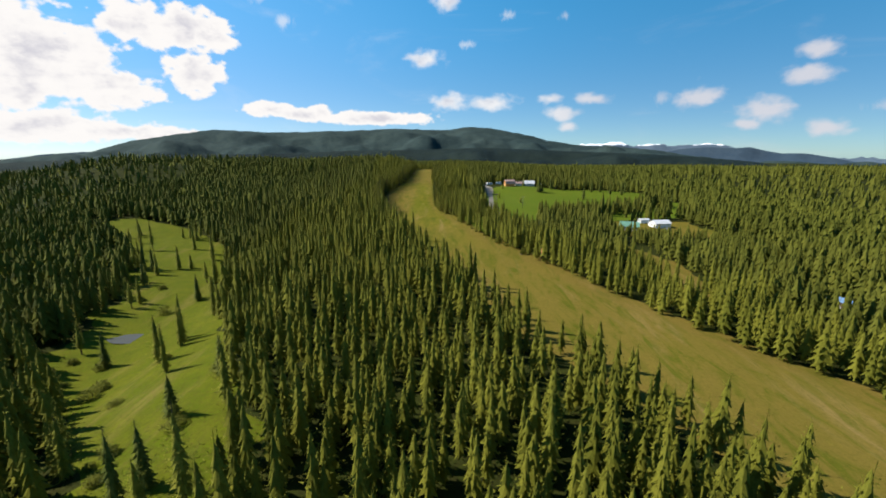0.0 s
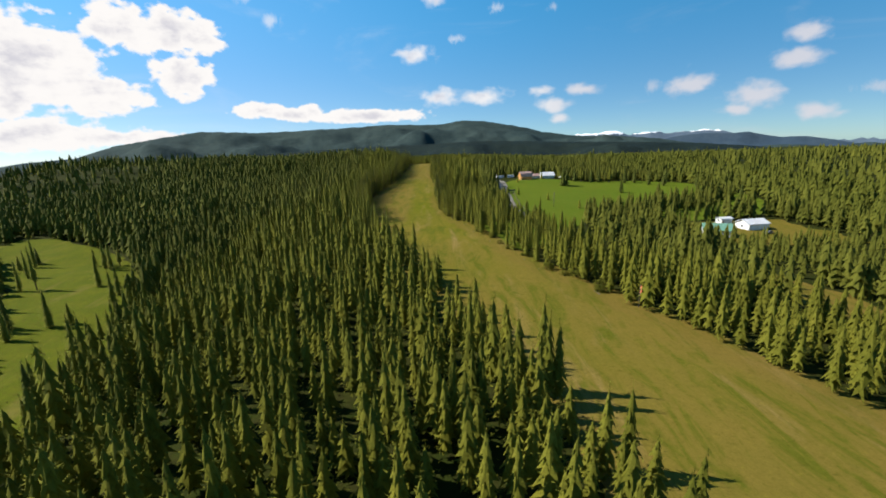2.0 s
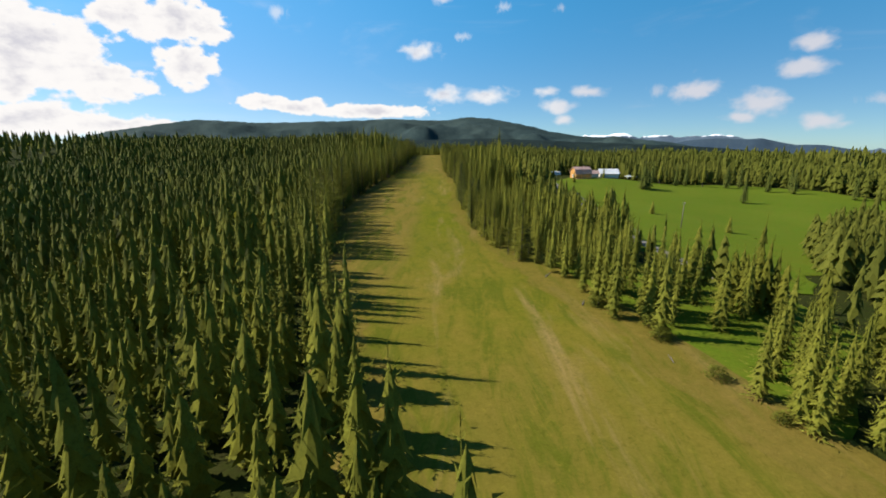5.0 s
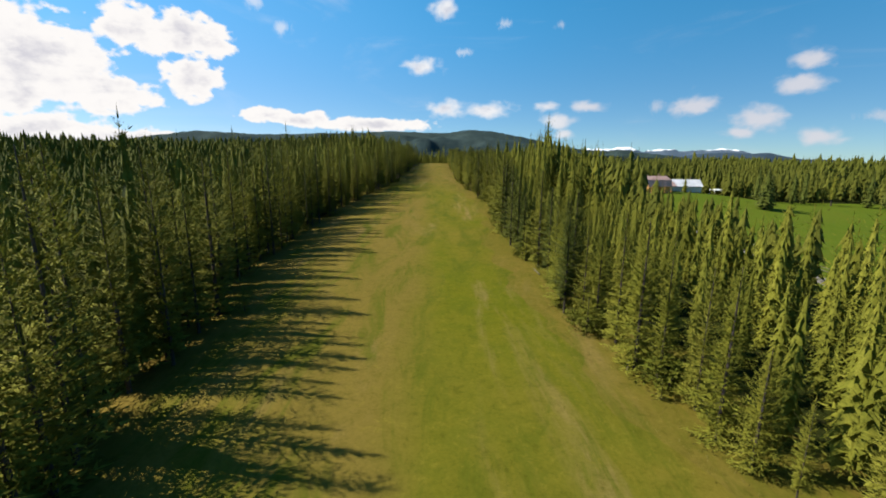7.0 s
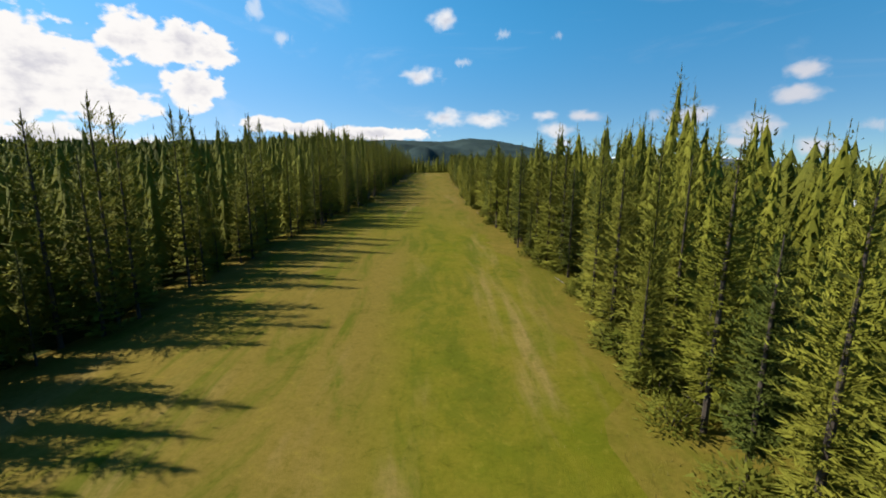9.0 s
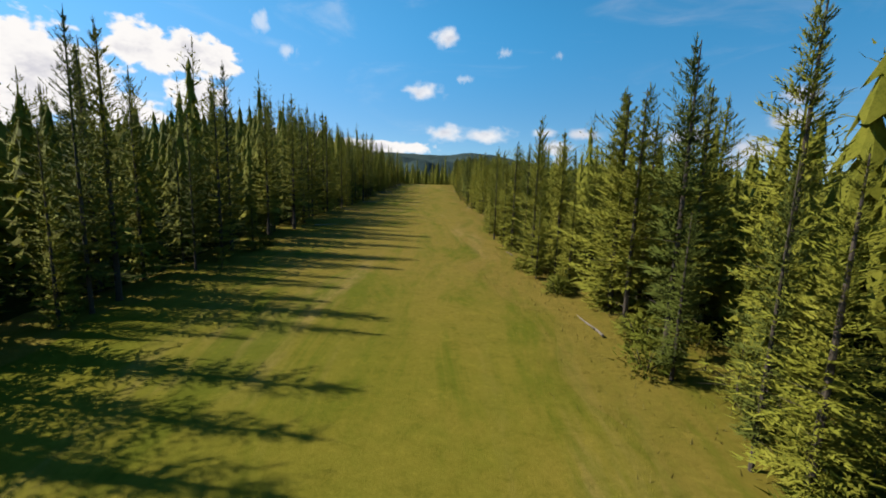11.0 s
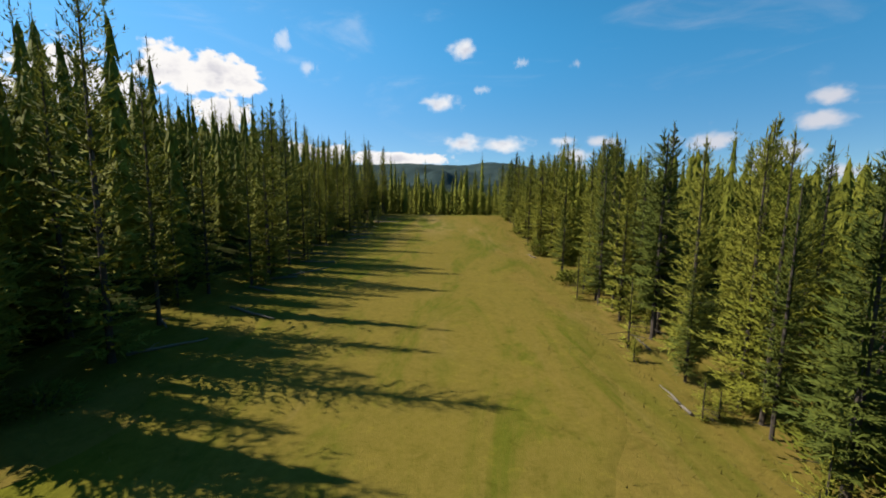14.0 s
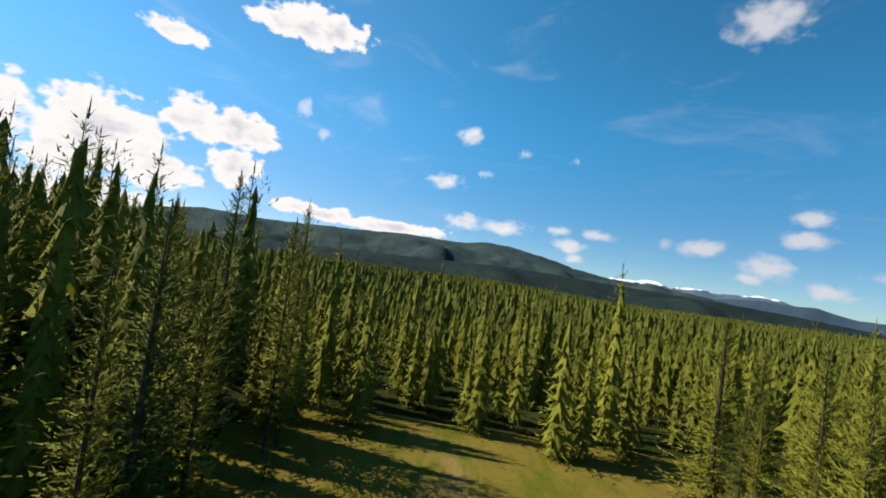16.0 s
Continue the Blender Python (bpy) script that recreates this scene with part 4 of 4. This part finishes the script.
def car():
    thing = tagged(new("car"), "dark grey car parked beside the track", "car", "parked cars")
    body = prism([(-2.2, 0.35), (2.2, 0.35), (2.25, 0.8), (1.2, 0.95), (0.6, 1.45), (-1.4, 1.5), (-2.1, 1.0)], 1.75)
    bmesh.ops.bevel(body, geom=list(body.edges), offset=0.07, segments=2, affect="EDGES")
    part("body", body, CAR_GREY, thing)
    for y in (-0.885, 0.885):
        part("side_window", box((-0.4, y, 1.2), (1.7, 0.03, 0.36), 0.01), GLASS, thing)
        for x in (-1.4, 1.4):
            wheel(thing, x, y * 0.93, 0.33)
    for y in (-0.6, 0.6):
        part("headlight", box((2.24, y, 0.68), (0.06, 0.3, 0.14), 0.02), WHITE_PAINT, thing)
    return thing


first = camper(6.0)
set_down(first, 49, 447, 15)
for x, y, turn in ((59, 452, -8), (32, 425, 80)):
    copy_thing(first, Matrix.Translation((x, y, float(land(x, y)))) @ Matrix.Rotation(radians(turn), 4, "Z"))
first = car()
set_down(first, 35, 413, 70)
for x, y, turn in ((36, 405, 65), (44, 441, 10), (134, 247, 30)):
    copy_thing(first, Matrix.Translation((x, y, float(land(x, y)) + 0.1)) @ Matrix.Rotation(radians(turn), 4, "Z"))


def canopy():
    thing = tagged(new("party_tent"), "small white canvas tent beside the farmhouse", "tent", "white tents")
    bm = bmesh.new()
    bmesh.ops.create_cone(bm, cap_ends=False, segments=4, radius1=2.6, radius2=0.05, depth=1.1, matrix=Matrix.Translation((0, 0, 2.7)) @ Matrix.Rotation(math.pi / 4, 4, "Z"))
    bmesh.ops.solidify(bm, geom=bm.faces[:], thickness=0.03)
    part("canopy", bm, CANVAS, thing)
    for sx in (-1.7, 1.7):
        for sy in (-1.7, 1.7):
            part("leg", tube([(sx, sy, 0), (sx, sy, 2.2)], 0.05, 6), WHITE_PAINT, thing)
    return thing


first = canopy()
set_down(first, 101, 441)
for x, y in ((107, 445), (112, 449)):
    copy_thing(first, Matrix.Translation((x, y, float(land(x, y)))) @ Matrix.Rotation(0.4, 4, "Z"))

# stacked timber by the track
pile = tagged(new("timber_pile"), "low stack of weathered timber by the track", "timber")
for k in range(9):
    row, col = divmod(k, 4)
    part("beam", box((0, -1.2 + col * 0.8 + row * 0.3, 0.2 + row * 0.33), (5.2 - 0.3 * (k % 3), 0.34, 0.3), 0.03), DEAD_WOOD, pile)
set_down(pile, 46, 372, 20)

# post-and-rail fence between track and field
fence = tagged(new("fence"), "weathered post-and-rail fence between track and field", "fence")
posts = []
for k in range(22):
    y = 292 + k * 3.4
    x = float(road_x(y)) + 4.2 + 0.3 * math.sin(k)
    posts.append(Vector((x, y, float(land(x, y)))))
for p in posts:
    part("post", tube([p + Vector((0, 0, -0.2)), p + Vector((0, 0, 1.25))], 0.09, 6), DEAD_WOOD, fence)
for a, b in zip(posts, posts[1:]):
    for h in (0.55, 1.0):
        part("rail", tube([a + Vector((0, 0, h)), b + Vector((0, 0, h))], 0.05, 5), DEAD_WOOD, fence)


# ---- single trees, bushes and fallen logs ----
field_trees = {}
for i in (1, 3, 4, 5):
    tall, wide, low = PINE_KINDS[i]
    tree = new("conifer")
    part("trunk", trunk_mesh(tall * 0.97, 0.2, 80 + i), BARK, tree)
    part("crown", soup("crown", pine_crown(40 + i, tall, wide, low, 20, 6, 10, 0.55, 0.13, 0.6, 12, 6), NEEDLES_DARK if i == 3 else NEEDLES), None, tree)
    field_trees[i] = tree


def lone(kind, x, y, tall, wide, label, group=""):
    src = field_trees[kind]
    if "label" not in src:
        src.matrix_basis = Matrix.Translation((x, y, float(land(x, y)) - 0.1)) @ Matrix.Rotation(x * 1.7, 4, "Z") @ Matrix.Diagonal((wide, wide, tall, 1))
        tagged(src, label, "tree", group or "single trees in the grass")
        return
    keep = src.matrix_basis.copy()
    src.matrix_basis = Matrix.Identity(4)
    ob = copy_thing(src, Matrix.Translation((x, y, float(land(x, y)) - 0.1)) @ Matrix.Rotation(x * 1.7, 4, "Z") @ Matrix.Diagonal((wide, wide, tall, 1)))
    src.matrix_basis = keep
    tagged(ob, label, "tree", group or "single trees in the grass")


for kind, x, y, tall, wide in ((3, 90, 398, 1.25, 2.0), (3, 93.5, 401, 1.0, 1.7), (3, 147, 419, 1.25, 1.5), (3, 124, 372, 1.0, 1.3), (3, 176, 324, 1.1, 1.3), (5, 61, 330, 0.45, 0.9),
                               (5, 47, 352, 0.5, 0.9), (5, 57, 408, 0.55, 0.9), (5, 82, 432, 0.6, 1.0), (3, 168, 398, 1.1, 1.4), (3, 160, 405, 1.0, 1.3), (5, 72, 305, 0.5, 0.8),
                               (3, 108, 426, 1.2, 1.3), (4, 114, 429, 1.0, 1.2), (3, 121, 424, 1.1, 1.3), (3, 129, 428, 1.25, 1.2), (4, 136, 423, 0.95, 1.2), (3, 156, 421, 1.15, 1.3), (3, 176, 410, 1.1, 1.3), (3, 183, 380, 1.0, 1.3)):
    lone(kind, x, y, tall, wide, "dark full spruce standing alone in the mown field")
rng = np.random.default_rng(23)
spots = 0
while spots < 62:
    y = rng.uniform(40, 270)
    u = rng.uniform(-0.95, 0.95)
    x = float(meadow_middle(y)) + u * float(meadow_half(y))
    if math.hypot(x + 96, y - 121) < 11 or (abs(u) < 0.45 and rng.uniform() < 0.6):
        continue
    lone(int(rng.choice([1, 3, 4, 5])), x, y, rng.uniform(0.6, 1.35), rng.uniform(0.8, 1.2), "slim conifer standing in the open meadow", "conifers in the meadow")
    spots += 1


def bush_triangles(seed, n, width, height):
    r = np.random.default_rng(seed)
    a, f = r.uniform(0, 6.283, n), r.uniform(0, 1, n) ** 0.6
    z = r.uniform(0.02, 1, n) * height
    reach = width * np.sqrt(np.clip(1 - (z / height - 0.3) ** 2 / 0.62, 0.05, 1)) * f * r.uniform(0.75, 1.15, n)
    at = np.stack([reach * np.cos(a), reach * np.sin(a), z], 1)
    way2 = np.stack([np.cos(a), np.sin(a), r.uniform(-0.2, 1.0, n)], 1) * r.uniform(0.16, 0.36, n)[:, None] + r.normal(0, 0.08, (n, 3))
    return tufts(r, at, way2, r.uniform(0.04, 0.09, n), 1)


bushes = []
for i in range(4):
    bush = tagged(new("bush"), "leafy green bush at the forest edge", "bush", "bushes along the verge")
    part("foliage", soup("foliage", bush_triangles(200 + i, 620, 1.1 + 0.2 * i, 1.3 + 0.35 * (i % 3)), LEAVES), None, bush)
    stems = bmesh.new()
    for k in range(5):
        a = k * 1.26
        one = tube([(0.1 * math.cos(a), 0.1 * math.sin(a), -0.1), (0.5 * math.cos(a), 0.5 * math.sin(a), 0.7), (0.7 * math.cos(a), 0.7 * math.sin(a), 1.1)], [0.04, 0.03, 0.012], 5)
        me = bpy.data.meshes.new("stem")
        one.to_mesh(me)
        one.free()
        stems.from_mesh(me)
        bpy.data.meshes.remove(me)
    part("stem", stems, BARK, bush)
    bushes.append(bush)


def plant(i, x, y, s):
    m = Matrix.Translation((x, y, float(land(x, y)) + 0.05)) @ Matrix.Rotation(x * 3.1 + y, 4, "Z") @ Matrix.Diagonal((s, s, s * 0.9, 1))
    if i < 4:
        bushes[i].matrix_basis = m
    else:
        src = bushes[i % 4]
        keep = src.matrix_basis.copy()
        src.matrix_basis = Matrix.Identity(4)
        copy_thing(src, m)
        src.matrix_basis = keep


rng = np.random.default_rng(31)
for i in range(210):
    if i >= 160:
        y = rng.uniform(285, 430)
        plant(i, float(right_edge(y)) + rng.uniform(0.3, 4.5), y, rng.uniform(0.8, 1.5))
    elif i >= 110:
        y = rng.uniform(400, 618)
        plant(i, float(right_edge(y)) + rng.uniform(3.0, 7.0), y, rng.uniform(0.6, 1.2))
    elif i < 78:
        y = rng.uniform(170, 615)
        plant(i, float(right_edge(y)) + rng.uniform(1.2, 6.0), y, rng.uniform(0.5, 1.25))
    elif i < 92:
        y = rng.uniform(250, 615)
        plant(i, float(left_edge(y)) - rng.uniform(0.5, 4.0), y, rng.uniform(0.4, 1.0))
    else:
        y = rng.uniform(50, 180)
        plant(i, float(meadow_middle(y)) + rng.uniform(-1, 1) * float(meadow_half(y)), y, rng.uniform(0.7, 1.7))


YOUNG_KINDS = [(3.2, 1.0), (2.4, 0.85), (4.2, 1.1)]
young = []
for i, (tall, wide) in enumerate(YOUNG_KINDS):
    sapling = tagged(new("young_pine"), "bright green young pine in front of the wood", "tree", "young pines along the verge")
    part("trunk", trunk_mesh(tall * 0.95, 0.04, 150 + i, 5), BARK, sapling)
    part("crown", soup("crown", pine_crown(160 + i, tall, wide, 0.03, 12, 6, 14, 0.28, 0.11, 0), NEEDLES), None, sapling)
    young.append(sapling)
rng = np.random.default_rng(37)
for i in range(112):
    y = rng.uniform(265, 622) if i < 96 else rng.uniform(572, 618)
    x = float(right_edge(y)) + rng.uniform(0.2, 4.2) if i % 8 and i < 96 else float(left_edge(y)) + rng.uniform(-3.0, 1.5)
    s = rng.uniform(0.55, 1.25)
    m = Matrix.Translation((x, y, float(land(x, y)) + 0.05)) @ Matrix.Rotation(rng.uniform(0, 6.28), 4, "Z") @ Matrix.Diagonal((s, s, s * rng.uniform(0.9, 1.2), 1))
    src = young[i % 3]
    if i < 3:
        src.matrix_basis = m
    else:
        keep = src.matrix_basis.copy()
        src.matrix_basis = Matrix.Identity(4)
        copy_thing(src, m)
        src.matrix_basis = keep


def fallen(x, y, length, turn, r):
    log = tagged(new("fallen_log"), "bleached fallen log lying on the verge", "log", "fallen logs")
    z = float(land(x, y)) + r + 0.15
    pts = [(-length / 2 + length * k / 6, 0.04 * math.sin(k * 1.3 + x), 0.02 * math.sin(k * 2.1)) for k in range(7)]
    part("stem", tube(pts, [r * (1 - 0.09 * k) for k in range(7)], 8), DEAD_WOOD, log)
    for k in range(int(length // 2)):
        px0 = -length / 4 + k * length / 6
        part("branch", tube([(px0, 0, 0), (px0 + 0.3, 0.25 * (-1) ** k, 0.16), (px0 + 0.6, 0.4 * (-1) ** k, 0.22)], [0.035, 0.025, 0.01], 5), DEAD_WOOD, log)
    log.matrix_basis = Matrix.Translation((x, y, z)) @ Matrix.Rotation(radians(turn), 4, "Z")


for k in range(26):
    y = 175 + k * 17.0 + rng.uniform(-6, 6)
    fallen(float(right_edge(y)) + rng.uniform(0.0, 3.0), y, rng.uniform(1.5, 4.0), rng.uniform(55, 125), rng.uniform(0.05, 0.09))
for k in range(16):
    y = 545 + k * 4.6 + rng.uniform(-2, 2)
    fallen(float(left_edge(y)) + rng.uniform(-3.5, 3.5), y, rng.uniform(2.0, 6.0), rng.uniform(-50, 70), rng.uniform(0.08, 0.16))
for k in range(5):
    y = 470 + k * 24.0
    fallen(float(left_edge(y)) + rng.uniform(-1, 2.0), y, rng.uniform(2.5, 5.0), rng.uniform(-30, 60), 0.1)


# utility pole in the mown field
pole = tagged(new("utility_pole"), "weathered wooden utility pole standing in the mown field", "pole")
part("post", tube([(0, 0, -0.5), (0, 0, 4.0), (0, 0, 8.2)], [0.15, 0.13, 0.1], 9), DEAD_WOOD, pole)
part("crossarm", box((0, 0, 7.7), (1.8, 0.1, 0.12), 0.01), DEAD_WOOD, pole)
for px0 in (-0.75, 0.0, 0.75):
    part("insulator", tube([(px0, 0, 7.76), (px0, 0, 7.95)], [0.05, 0.035], 8), GREY_ROOF, pole, "pale insulator on the crossarm")
set_down(pole, 58, 306, 30, 0.0)

# windsock, hanging limp from its pole at the strip's edge
SOCK_CLOTH = plain("faded_orange_cloth", (0.80, 0.26, 0.12), 0.8, 0, 1.5, 0.25, 0.02)
windsock = tagged(new("windsock"), "faded orange windsock hanging limp on a pole beside the airstrip", "windsock")
part("pole", tube([(0, 0, -0.3), (0, 0, 2.6), (0, 0, 5.6)], [0.07, 0.055, 0.04], 8), DEAD_WOOD, windsock)
part("hoop", tube([(0.28 * math.cos(a) + 0.3, 0.28 * math.sin(a), 5.45) for a in np.linspace(0, 6.283, 15)], 0.02, 6), DEAD_WOOD, windsock, "metal hoop that holds the sock open")
cloth = bmesh.new()
rings = []
for k in range(9):
    f = k / 8
    rings.append([cloth.verts.new((0.3 + 0.05 * math.sin(3 * f) + (0.28 - 0.14 * f) * (1 + 0.22 * math.sin(3 * a + 2.5 * f)) * math.cos(a) * (1 - 0.35 * f),
                                   (0.28 - 0.14 * f) * (1 + 0.22 * math.sin(3 * a + 2.5 * f)) * math.sin(a), 5.45 - 2.5 * f)) for a in np.arange(14) * 2 * math.pi / 14])
for lo, hi in zip(rings, rings[1:]):
    for i in range(14):
        cloth.faces.new((lo[i], lo[(i + 1) % 14], hi[(i + 1) % 14], hi[i]))
part("sock", cloth, SOCK_CLOTH, windsock, "limp faded orange cloth sock")
windsock.location = (39.5, 165.0, float(land(39.5, 165.0)) + 0.1)


# grass tufts on the verges, too many to count
rng = np.random.default_rng(41)
n = 30000
yt = rng.uniform(60, 625, n)
side = rng.uniform(0, 1, n)
xt = np.where(side < 0.62, right_edge(yt) + rng.normal(0.5, 2.6, n), left_edge(yt) + rng.normal(-1, 2.4, n))
at = np.stack([xt, yt, land(xt, yt) + 0.17], 1)
tri = tufts(rng, at, rng.normal(0, 0.1, (n, 3)) + [0, 0, 0.13], rng.uniform(0.015, 0.035, n), 1)
DRY_BLADES = foliage_material("dry_grass_blades", (0.13, 0.115, 0.025), (0.18, 0.15, 0.035), (0.21, 0.17, 0.05))
tagged(part("tall_grass", soup("tall_grass", tri, DRY_BLADES, np.tile([0.0, 0.0, 1.0], (len(tri), 3, 1)))), "tufts of tall dry grass along the verges", "grass", kind="stuff")
